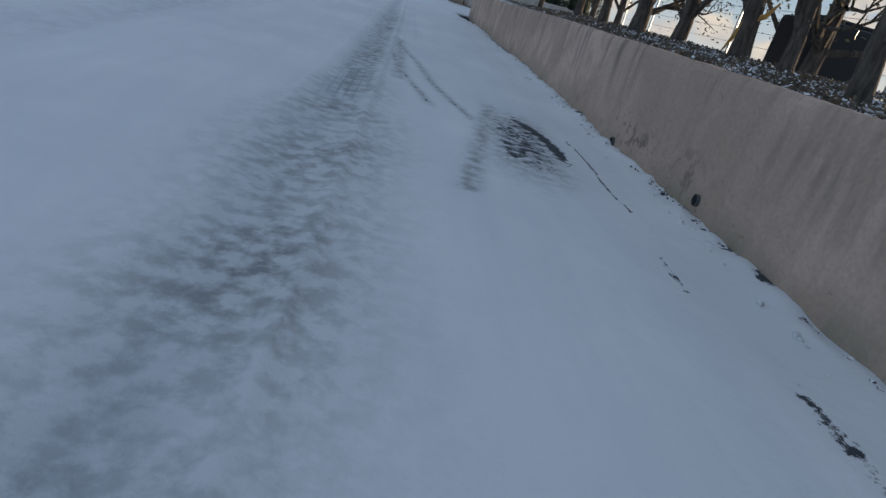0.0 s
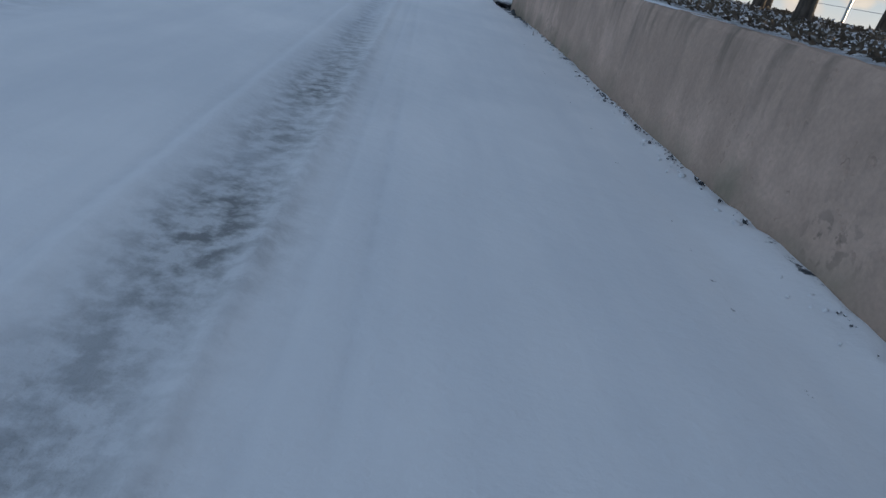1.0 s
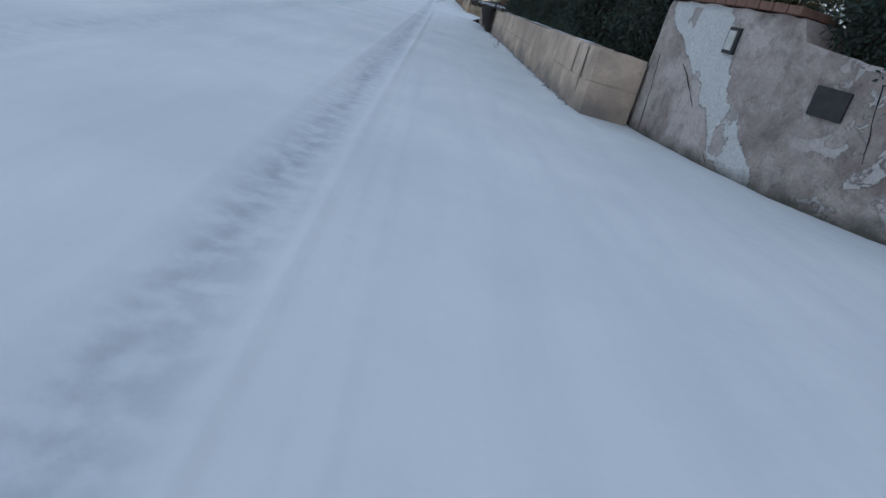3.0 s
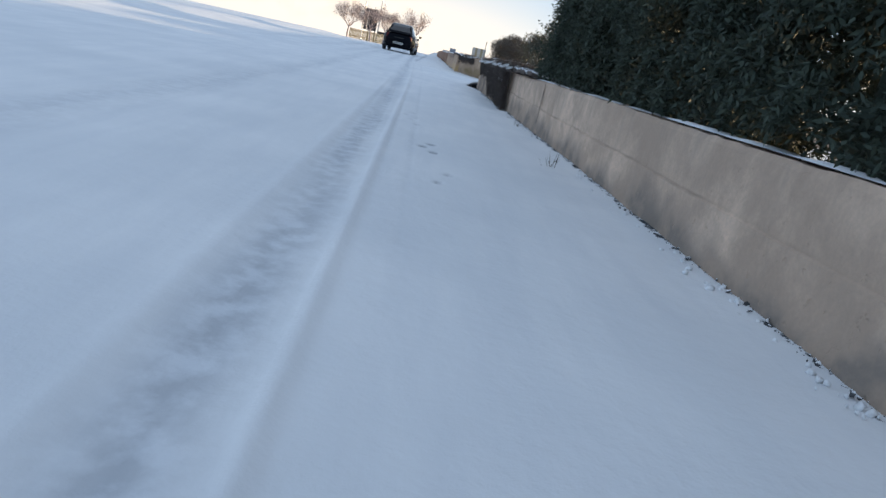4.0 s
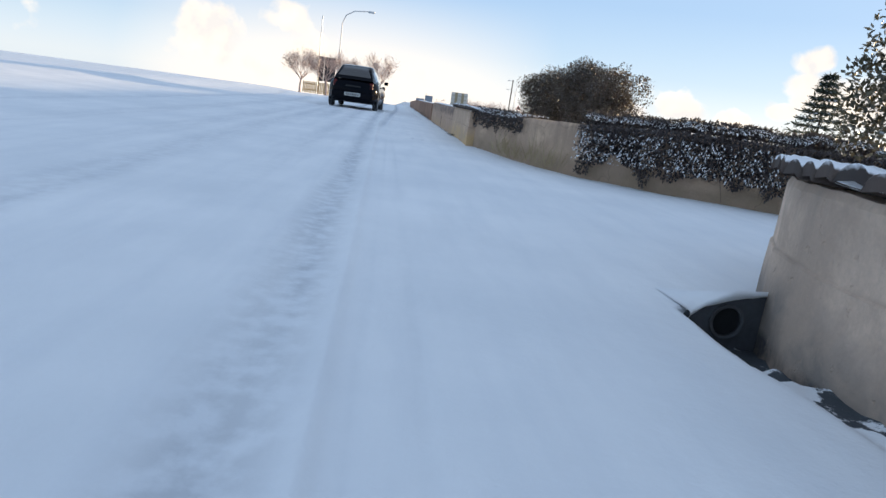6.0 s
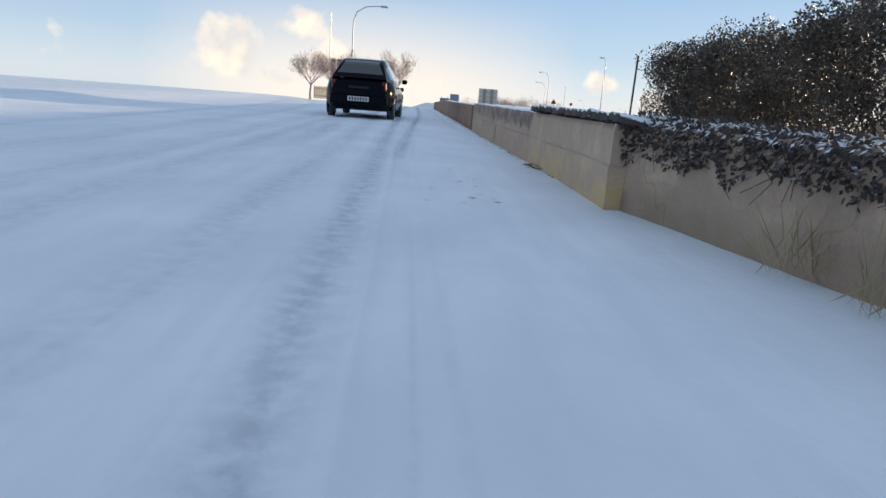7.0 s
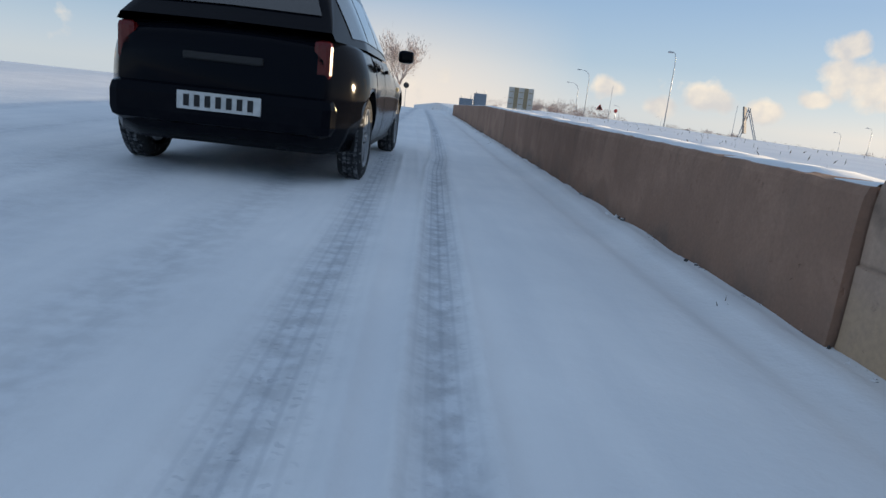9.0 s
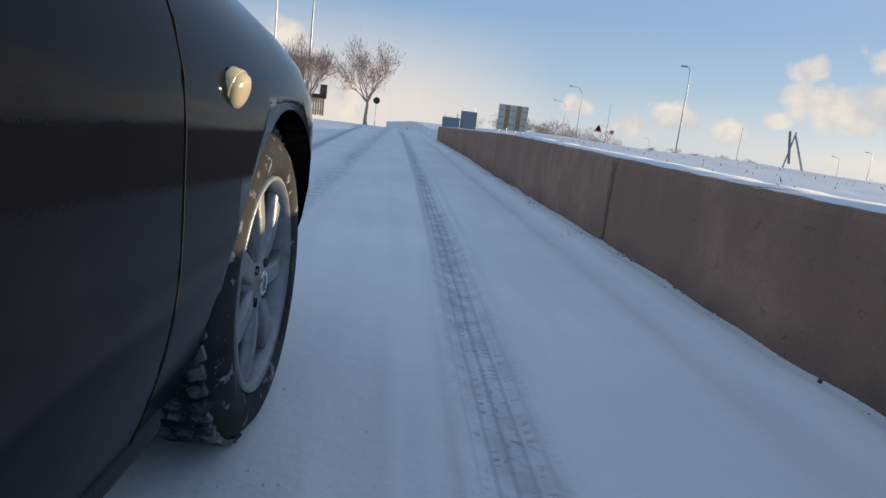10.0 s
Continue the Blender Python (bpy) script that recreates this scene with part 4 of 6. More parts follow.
# terracotta cap of the gate wall, brick by brick
cap_line = [p for p in resample(B_LINE, 0.115) if p.y > 23.28]
brick_me = None
for i, p in enumerate(cap_line[:-1]):
    d = (cap_line[i + 1] - p).normalized()
    if brick_me is None:
        ob = part("brick", box(0, 0, 0, 0.105, 0.30, 0.05, 0.006), M_BRICK, wall_3)
        brick_me = ob.data
    else:
        ob = new("brick", brick_me)
        ob.parent = wall_3
    inn = Vector((-d.y, d.x, 0))
    ob.matrix_basis = Matrix.Translation(p + inn * 0.12 + Vector((0, 0, 1.062 + 0.004 * wob(i, 3, 1)))) @ pose(0, 0, 0, 0, 0, math.degrees(math.atan2(d.y, d.x)))


def roof_tile_mesh():
    """A barrel clay tile lying across the wall, its road end packed with mortar."""
    verts, faces = [], []
    for x, f in ((-0.18, 1.0), (-0.175, 1.04), (-0.02, 0.98), (0.20, 0.86)):
        for i in range(11):
            a = math.pi * i / 10
            verts.append((x, 0.072 * f * math.cos(a), 0.062 * f * math.sin(a) ** 0.85 if 0 < i < 10 else 0.0))
    for j in range(3):
        o, q = j * 11, (j + 1) * 11
        for i in range(10):
            faces.append((o + i, o + i + 1, q + i + 1, q + i))
    verts.append((-0.168, 0.0, 0.012))
    for i in range(10):
        faces.append((44, i + 1, i))
    faces.append(tuple(range(33, 44)))
    return verts, faces


def snow_lump_mesh(seed):
    """Snow heaped in the trough between two tiles."""
    bm = bmesh.new()
    bmesh.ops.create_icosphere(bm, subdivisions=3, radius=1.0)
    for v in bm.verts:
        k = 1 + 0.30 * wob(v.co.x, v.co.y, v.co.z + seed, 1.7)
        v.co = Vector((v.co.x * 0.17 * k, v.co.y * 0.044 * k, v.co.z * (0.030 if v.co.z > 0 else 0.03) * k + 0.018))
    return bm


tv, tf = roof_tile_mesh()
tile_me = None
lump_me = [part("snow_lump", snow_lump_mesh(i * 3.7), M_SNOW, smooth=True) for i in range(3)]
for parent, path, z in ((wall_4, ((1.37, 33.45), (1.38, 40.2), (1.43, 40.75), (1.55, 41.15), (1.74, 41.48), (2.0, 41.72), (3.0, 41.95)), 0.548), (wall_6, ((1.34, 49.2), (1.36, 50.6), (1.36, 52.33)), 0.562)):
    pts = resample(path, 0.145)
    for i, p in enumerate(pts[:-1]):
        d = (pts[i + 1] - p).normalized()
        inn = Vector((d.y, -d.x, 0))
        if tile_me is None:
            ob = mesh_ob("roof_tile", tv, tf, M_TILE, parent, True)
            tile_me = ob.data
        else:
            ob = new("roof_tile", tile_me)
            ob.parent = parent
        turn = math.degrees(math.atan2(d.y, d.x)) - 90
        at = p + inn * (0.125 + 0.02 * wob(i, 1, p.y, 0.9)) + Vector((0, 0, z - 0.006 + 0.006 * wob(i, 5, p.y, 0.8)))
        ob.matrix_basis = Matrix.Translation(at) @ pose(0, 0, 0, 6 * wob(i, 2, p.y, 0.7), 6 + 6 * wob(i, 3, p.y, 0.9), turn + 9 * wob(i, 4, p.y, 0.8))
        src = lump_me[i % 3]
        ob = src if src.parent is None else new("snow_lump", src.data)
        ob.parent = parent
        tall = 1.0 + 0.5 * wob(i, 7, p.y, 0.9)
        at = (p + pts[i + 1]) / 2 + inn * (0.15 + 0.03 * wob(i, 8, p.y, 0.9)) + Vector((0, 0, z + 0.004))
        ob.matrix_basis = Matrix.Translation(at) @ pose(0, 0, 0, 0, 4, turn) @ Matrix.Diagonal((1, 1 + 0.35 * wob(i, 9, p.y, 0.9), tall, 1))

# weep holes at the wall's foot
for y, z, r in ((3.78, 0.03, 0.036), (2.556, 0.09, 0.024)):
    pipe = base("weep_hole", 1.352, y, z, "dark round weep hole at the wall foot", "weep hole", "weep holes")
    part("pipe_wall", lathe([(r * 1.12, 0.02), (r * 1.10, -0.004), (r * 0.97, -0.006), (r * 0.95, 0.02)], 20), M_CONC, pipe, smooth=True)
    # nothing opens behind the rim: a near-black disc paints the shade inside
    part("pipe_mouth", lathe([(0.0005, -0.003), (r * 0.98, -0.003)], 20), M_DARK, pipe, "near-black disc painted as the shade in the mouth")


def culvert(y, x0, x1, ztop, hole, r, rise=0.0, hole_z=None):
    """A headwall under the gateway with a round pipe mouth facing down the gutter; its top may arch up towards the wall."""
    arch = lambda u: rise * float(smooth01(np.float64(u), 0.0, 0.5))
    mid = (x0 + x1) / 2
    k = base("culvert", mid, y, 0, "dark wet concrete culvert mouth under a snowy gateway", "culvert", "culverts")
    w, hgt, n, ox, oz = (x1 - x0) / 2, 0.36, 24, hole - mid, ztop - 0.035 - r if hole_z is None else hole_z
    bm = bmesh.new()
    front, inner, back = [], [], []
    for i in range(n):
        a = 2 * math.pi * i / n
        c, s = math.cos(a), math.sin(a)
        m = max(abs(c) / w, abs(s) / (hgt / 2))
        front.append(bm.verts.new((c / m, 0.004 * wob(c, s, y, 3), ztop - hgt / 2 + s / m + (arch((c / m + w) / (2 * w)) if s > 0 else 0))))
        inner.append(bm.verts.new((c * r + ox, 0.0, oz + s * r)))
        back.append(bm.verts.new((c * r + ox, 0.012, oz + s * r)))
    for i in range(n):
        j = (i + 1) % n
        bm.faces.new((front[i], front[j], inner[j], inner[i]))
        bm.faces.new((inner[i], inner[j], back[j], back[i]))
    part("headwall", bm, M_CONC_SNOW, k)
    # the pipe goes no deeper; its inner shade is this near-black disc
    bore_shade = part("pipe_mouth", lathe([(0.0005, 0.0), (r * 1.01, 0.0)], 28), M_DARK, k, "near-black disc painted as the shade in the pipe")
    bore_shade.matrix_basis = pose(ox, 0.010, oz, 0, 0, 90)
    part("pipe_rim", lathe([(r + 0.010, -0.010), (r + 0.010, 0.01), (r - 0.002, 0.01), (r - 0.002, -0.010), (r + 0.010, -0.010)], 28), M_CONC, k, smooth=True).matrix_basis = pose(ox, 0.0, oz, 0, 0, 90)
    bm = bmesh.new()
    for i in range(2, 25):
        x = -w + 2 * w * i / 24
        j = 0.022 * wob(x, y, 1, 14) - 0.02 * (i in (2, 24))
        up = arch(i / 24)
        q = [bm.verts.new((x, -0.008 + j * 0.5, ztop - 0.022 + j + up)), bm.verts.new((x, -0.026 + j, ztop - 0.004 + up)), bm.verts.new((x, -0.016 + j, ztop + 0.012 + up)), bm.verts.new((x, 0.30, ztop + 0.012))]
        if i > 2:
            for a in range(3):
                bm.faces.new((p[a], q[a], q[a + 1], p[a + 1]))
        p = q
    part("snow_lip", bm, M_SNOW, k, "snow overhanging the culvert", smooth=True)


culvert(16.86, 1.15, 1.60, -0.012, 1.33, 0.095)
culvert(41.10, 1.18, 1.62, -0.012, 1.39, 0.060, 0.105, -0.03)

# meter box and dark patch on the peeling wall
mb = base("meter_box", 1.995, 23.82, 0.82, "small grey framed meter box on the peeling wall", "meter box", turn=-78)
part("frame", box(0, 0, 0, 0.11, 0.03, 0.17, 0.004), M_SIGN_BACK, mb)
part("cover", box(0, -0.018, 0, 0.075, 0.01, 0.125, 0.003), M_WHITE_METAL, mb, "pale cover plate")
hatch = base("wall_hatch", 2.315, 23.01, 0.61, "dark square hatch set in the peeling wall", "hatch", turn=-56)
part("hatch_door", box(0, 0, 0, 0.20, 0.03, 0.17, 0.006), M_SIGN_BACK, hatch)

# near-black block that paints the shade of a hollow in the gate wing's foot
hollow = base("hollow_shade", 1.575, 17.03, 0.03, "near-black block painted as the shade of a hollow at the gate wing's foot", "hollow", turn=-72)
part("cavity", box(0, 0.02, 0.0, 0.07, 0.03, 0.08, 0.012, Matrix.Rotation(radians(20), 4, "Y")), M_DARK, hollow)

# ---- plants ----


def leaves(name, centres, normals, length, width, material, parent=None, seed=1, droop=0.0, jitter=0.8, smooth=False):
    """Many small folded leaves, two triangles a side, one mesh."""
    r = np.random.default_rng(seed)
    n = len(centres)
    d = np.asarray(normals, float) + r.normal(0, jitter, (n, 3))
    d[:, 2] -= droop
    d /= np.linalg.norm(d, axis=1)[:, None] + 1e-9
    side = np.cross(d, r.normal(0, 1, (n, 3)))
    side /= np.linalg.norm(side, axis=1)[:, None] + 1e-9
    up = np.cross(side, d)
    L = (length * r.uniform(0.6, 1.25, n))[:, None]
    W = (width * r.uniform(0.6, 1.25, n))[:, None]
    c = np.asarray(centres, float)
    a, m, b = c, c + d * L * 0.5 + up * W * 0.15, c + d * L
    l, q = c + d * L * 0.45 + side * W * 0.5, c + d * L * 0.45 - side * W * 0.5
    V = np.stack([a, l, b, q, m], 1).reshape(-1, 3)
    o = (np.arange(n) * 5)[:, None]
    F = np.concatenate([o + np.array([[0, 1, 4]]), o + np.array([[1, 2, 4]]), o + np.array([[2, 3, 4]]), o + np.array([[3, 0, 4]])])
    me = bpy.data.meshes.new(name)
    me.vertices.add(len(V))
    me.vertices.foreach_set("co", V.astype(np.float32).ravel())
    me.loops.add(F.size)
    me.loops.foreach_set("vertex_index", F.ravel().astype(np.int32))
    me.polygons.add(len(F))
    me.polygons.foreach_set("loop_start", np.arange(0, F.size, 3, dtype=np.int32))
    me.update(calc_edges=True)
    me.materials.append(material)
    ob = new(name, me)
    ob.parent = parent
    return ob


def b_branch(bm, start, way, length, radius, depth, r, tips, spread=0.55, sides=5, rise=0.15, kids=(2, 4)):
    pts, radii, p, d = [start], [radius], start.copy(), way.normalized()
    steps = 4
    for i in range(steps):
        d = (d + Vector(r.normal(0, 0.13, 3)) + Vector((0, 0, rise * 0.2))).normalized()
        p = p + d * (length / steps)
        pts.append(p.copy())
        radii.append(radius * (1 - 0.6 * (i + 1) / steps))
    b_tube(bm, pts, radii, sides, False)
    tips.append((pts[-1], d))
    if depth > 0:
        for k in range(int(r.integers(*kids)) + 1):
            i = int(r.integers(2, steps + 1))
            nd = (d + Vector(r.normal(0, spread, 3)) + Vector((0, 0, rise))).normalized()
            b_branch(bm, pts[i], nd, length * r.uniform(0.5, 0.78), max(radii[i] * 0.75, 0.004), depth - 1, r, tips, spread, max(3, sides - 1), rise, kids)


def bare_tree(name, x, y, z, height, seed, label, material, group="", trunk=0.5, lean=0.0, depth=4):
    t = base(name, x, y, z, label, "tree", group)
    r = np.random.default_rng(seed)
    bm = bmesh.new()
    th = height * trunk
    pts = [Vector((lean * f * th + 0.02 * height * r.normal() * f, 0.02 * height * r.normal() * f, th * f)) for f in (0, 0.15, 0.4, 0.7, 1.0)]
    rad = height * 0.022
    b_tube(bm, pts, [rad * 1.5, rad * 1.1, rad, rad * 0.85, rad * 0.7], 9)
    part("trunk", bm, M_BARK if material is not M_PALE_TWIG else material, t, smooth=True)
    bm, tips = bmesh.new(), []
    for i in range(7):
        a = 2 * math.pi * i / 7 + r.uniform(-0.3, 0.3)
        s = pts[-1].lerp(pts[-2], r.uniform(0, 0.8))
        b_branch(bm, s, Vector((math.cos(a) * 0.8, math.sin(a) * 0.8, r.uniform(0.4, 1.5))), height * r.uniform(0.24, 0.34), rad * 0.5, depth, r, tips, 0.42, 5, 0.22, (2, 4))
    part("crown", bm, material, t, "bare frosted branches")
    n = 2600
    P = np.array([tips[int(i)][0] for i in r.integers(0, len(tips), n)]) + r.normal(0, 0.035 * height, (n, 3))
    W = P - np.array([0, 0, th * 0.9])
    leaves("fine_crown", P, W / (np.linalg.norm(W, axis=1)[:, None] + 1e-6), 0.085 * height, 0.0042 * height, material, t, seed + 7, -0.25, 0.45)["kind"] = "stuff"
    return t


def stem_bush(name, x, y, z, sx, sy, h, seed, label, leaf, n, group="", leaf_len=0.055, leaf_w=0.028, clear=0.25, stems=7, category="shrub", flat=0.75, clump=1.0, k=60):
    """A leggy evergreen: several stems below, leaves crowding into clumps above, with gaps."""
    t = base(name, x, y, z, label, category, group)
    r = np.random.default_rng(seed)
    for i in range(stems):
        bm, tips = bmesh.new(), []
        fx, fy = r.uniform(-0.75, 0.75) * sx, r.uniform(-0.8, 0.8) * sy
        b_branch(bm, Vector((fx * 0.7, fy * 0.85, -0.05)), Vector((0.25 * fx / sx, 0.2 * fy / sy, 1.0)), h * 0.50, 0.012 + 0.006 * r.random(), 2, r, tips, 0.5, 5, 0.4, (2, 3))
        part("stem", bm, M_STEM, t)
    c = np.stack([r.uniform(-1, 1, k), r.uniform(-1, 1, k), r.uniform(0, 1, k)], 1)
    zone = clear + (1 - clear) * c[:, 2] ** 0.8
    wide = np.where(zone > 0.45, 1.0, 0.75)
    rim = np.sqrt(np.clip(1 - np.clip((zone - flat) / (1 - flat + 0.15), 0, 1) ** 2, 0, 1))
    cen = np.stack([c[:, 0] * sx * wide * rim, c[:, 1] * sy * wide * rim, zone * h], 1)
    pick = r.integers(0, k, n)
    rad = clump * r.uniform(0.10, 0.19, k)[pick]
    way = r.normal(0, 1, (n, 3))
    way /= np.linalg.norm(way, axis=1)[:, None]
    P = cen[pick] + way * (rad * r.uniform(0.35, 1.0, n) ** 0.5)[:, None]
    P[:, 2] = np.maximum(P[:, 2], 0.02)
    leaves("crown", P, way * 0.7 + np.array([0, 0, 0.2]), leaf_len, leaf_w, leaf, t, seed + 50)
    return t


def conifer(name, x, y, z, sx, sy, h, seed, label, n=9000, group=""):
    """A dense garden conifer: drooping flat sprays in tiers round a short trunk."""
    t = base(name, x, y, z, label, "conifer", group)
    r = np.random.default_rng(seed)
    bm = tube([(0, 0, -0.1), (0.03, 0.02, h * 0.5), (0, 0, h * 0.92)], [0.06, 0.04, 0.01], 8)
    part("trunk", bm, M_BARK, t, smooth=True)
    k = 420
    zz = r.uniform(0.0, 1.0, k) ** 0.9
    a = r.uniform(0, 2 * math.pi, k)
    prof = np.clip(1.05 - 0.65 * zz ** 1.6, 0.15, 1)
    rr = r.uniform(0.72, 1.06, k) * prof
    cen = np.stack([np.cos(a) * rr * sx, np.sin(a) * rr * sy, zz * h], 1)
    out = np.stack([np.cos(a), np.sin(a), r.uniform(-0.5, 0.15, k)], 1)
    pick = r.integers(0, k, n)
    q = r.normal(0, 1, (n, 3)) * np.array([0.075, 0.085, 0.05])
    P = cen[pick] + q + out[pick] * r.uniform(-0.16, 0.12, n)[:, None]
    P[:, 2] = np.maximum(P[:, 2], -0.02)
    # kept back behind the wall's top, a little over it higher up
    back = np.where(P[:, 2] + z > 0.58, 1.33 + 0.10 * np.abs(np.sin(7.0 * P[:, 1] + 3.0 * P[:, 2])), 1.47) + 0.07 * r.random(len(P)) - x
    P[:, 0] = np.maximum(P[:, 0], back)
    # nothing grows through the gate wall's road face
    wx, wy, wz = P[:, 0] + x, P[:, 1] + y, P[:, 2] + z
    face = np.interp(wx, [p[0] for p in B_LINE], [p[1] for p in B_LINE])
    P = P[(wy > face + 0.30) | (wz > np.where(wx < 2.4, 1.10, 0.76)) | (wy > 24.95)]
    # the shaded inner mass that the sprays grow from
    bm = bmesh.new()
    bmesh.ops.create_icosphere(bm, subdivisions=4, radius=1.0)
    for v in bm.verts:
        f = 0.5 + 0.5 * v.co.z
        k = (1.05 - 0.65 * f ** 1.6) / max(0.3, math.sqrt(max(0.02, 1 - v.co.z ** 2))) * (0.40 + 0.12 * wob(v.co.x, v.co.y, v.co.z + seed, 2.5) + 0.10 * wob(v.co.x, v.co.y, v.co.z + seed, 7))
        lim = min(1.0, 2.2 * (1 - v.co.z))
        v.co = Vector((v.co.x * k * sx * lim, v.co.y * k * sy * lim, f * h * 0.93 - 0.1))
        v.co.x = max(v.co.x, 1.86 - x)
    part("inner_foliage", bm, M_CONIFER, t, "dark inner foliage", smooth=True)
    D = P - np.array([0, 0, h * 0.45])
    D[:, 2] *= 0.3
    D /= np.linalg.norm(D, axis=1)[:, None] + 1e-6
    leaves("crown", P, D * 0.4, 0.050, 0.018, M_CONIFER, t, seed + 9, 0.35, 0.85)
    return t


def trunk_tree(x, y, z, rad, h, seed, lean, fork, label):
    t = base("tree", x, y, z, label, "tree", "trees on the bank")
    r = np.random.default_rng(seed)
    bm = bmesh.new()
    pts = [Vector((lean[0] * f * f + 0.09 * r.normal() * f, lean[1] * f * f + 0.09 * r.normal() * f, h * f - 0.1)) for f in (0, 0.04, 0.12, 0.3, 0.5, 0.75, 1.0)]
    b_tube(bm, pts, [rad * k for k in (1.6, 1.2, 0.95, 0.85, 0.75, 0.6, 0.4)], 12)
    part("trunk", bm, M_BARK, t, smooth=True)
    tips = []
    for i in range(fork):
        bm = bmesh.new()
        a = r.uniform(0, 2 * math.pi)
        s = pts[2 + int(r.integers(0, 4))]
        b_branch(bm, s, Vector((math.cos(a), math.sin(a), r.uniform(0.3, 1.4))), r.uniform(0.6, 1.3), rad * 0.5, 2, r, tips, 0.5, 6, 0.2)
        part("limb", bm, M_BARK, t)
    k = max(1, len(tips))
    n = 2600
    P = np.array([tips[i % k][0] for i in range(n)]) + r.normal(0, 0.16, (n, 3))
    leaves("crown", P, r.normal(0, 1, (n, 3)), 0.055, 0.02, M_LEAF, t, seed + 3, 0.5)
    return t


# the wooded bank behind the first wall
TRUNKS = ((2.65, 9.5, 0.085, 11), (2.86, 7.2, 0.10, 12), (2.75, 5.6, 0.075, 13), (3.15, 6.3, 0.12, 14), (2.65, 4.6, 0.07, 15), (3.3, 5.4, 0.09, 16),
          (2.2, 3.1, 0.07, 17), (2.62, 7.9, 0.12, 18), (2.85, 12.0, 0.06, 19), (3.3, 11.0, 0.07, 20), (2.5, 13.6, 0.06, 21), (3.6, 9.0, 0.08, 22), (4.2, 7.4, 0.09, 23), (2.6, 10.8, 0.07, 24), (3.4, 13.0, 0.07, 25))
for x, y, rad, s in TRUNKS:
    trunk_tree(x, y, 0.62, rad * 0.78, 3.2, s, (0.7 * wob(x, y, 1, 3), 1.1 * wob(x, y, 4, 3)), 8, "dark-barked tree leaning on the snowy bank")
split = base("broken_branch", 3.02, 6.15, 0.95, "freshly split yellow branch hanging beside a trunk", "branch")
bm = bmesh.new()
b_tube(bm, [(0, 0, 0.12), (-0.05, -0.02, 0.02), (-0.16, -0.05, -0.22)], [0.035, 0.03, 0.006], 7)
b_tube(bm, [(0.02, 0, 0.1), (0.16, 0.05, 0.16), (0.26, 0.08, 0.30)], [0.03, 0.025, 0.01], 7)
part("split_wood", bm, M_SPLIT, split, smooth=True)
tank = base("dark_tank", 4.1, 6.6, 0.62, "black square tank standing among the trees", "tank")
part("tank_body", box(0, 0, 0.32, 0.75, 0.75, 0.62, 0.05), M_CAR_PLASTIC, tank)
part("lid", box(0, 0, 0.65, 0.5, 0.5, 0.05, 0.015), M_CAR_PLASTIC, tank)
# wire fence behind the trees
fence = base("wire_fence", 0, 0, 0, "thin wire garden fence behind the trees", "fence")
for i in range(9):
    part("post", tube([(5.0, 1.0 + 1.9 * i, 0.4), (5.0, 1.0 + 1.9 * i, 1.5)], 0.018, 6), M_STEEL, fence)
for z in (0.75, 0.95, 1.15, 1.35, 1.48):
    part("wire", tube([(5.0, 0.5, z), (5.0, 16.5, z)], 0.004, 4), M_STEEL, fence)
r = np.random.default_rng(5)
n = 34000
P = np.stack([1.60 + 2.6 * r.random(n) ** 1.3, r.uniform(-2, 16.2, n), np.zeros(n)], 1)
P[:, 2] = np.interp(P[:, 1], (12, 14.5, 18), (0.60, 0.515, 0.475)) + 0.10 * np.clip((P[:, 0] - 1.6) / 1.2, 0, 1) ** 2 + 0.02 * r.random(n)
tagged(leaves("leaf_litter", P, np.array([0, 0, 0.35]) + r.normal(0, 1, (n, 3)) * [1, 1, 0.25], 0.036, 0.022, M_LITTER, None, 6, 0.0, 0.3), "dead leaves and ivy in patchy snow on the bank", "leaf litter", kind="stuff")

# conifers over the pale wall and behind the gate wall
for i, (x, y, sx, sy, h) in enumerate(((2.45, 25.2, 0.70, 0.9, 1.7), (2.2, 26.6, 0.80, 0.95, 1.9), (2.15, 28.2, 0.85, 1.0, 2.0), (2.1, 29.9, 0.85, 1.05, 1.9), (2.1, 31.6, 0.85, 1.0, 2.0), (2.15, 33.0, 0.80, 0.9, 1.9), (2.35, 34.3, 0.75, 0.85, 1.8),
                                           (3.1, 24.1, 0.6, 0.8, 1.5), (3.40, 22.60, 0.75, 0.66, 1.5), (4.25, 22.35, 0.85, 0.66, 1.6), (5.3, 22.3, 0.9, 0.8, 1.7), (2.85, 23.15, 0.55, 0.52, 1.35))):
    conifer("conifer", x, y, 0.5, sx, sy, h, 60 + i, "dense dark green conifer overhanging the garden wall", 52000 if i < 7 else 22000, "garden conifers")

# leggy hedge behind the tiled coping
for i, (x, y, sx, sy, h, n) in enumerate(((3.05, 35.4, 0.40, 0.56, 1.26, 6600), (3.05, 36.4, 0.40, 0.56, 1.29, 6600), (3.0, 37.4, 0.40, 0.56, 1.32, 6600), (3.0, 38.4, 0.40, 0.56, 1.28, 6600), (3.0, 39.3, 0.40, 0.52, 1.33, 6600), (2.95, 40.1, 0.36, 0.42, 1.25, 6200))):
    stem_bush("hedge_shrub", x, y, 0.34, sx, sy, h, 100 + i, "leggy evergreen hedge shrub with gaps between stems", M_LEAF, n, "hedge shrubs", 0.042, 0.022, 0.40, 14, "hedge", 0.92, 0.95, 85)
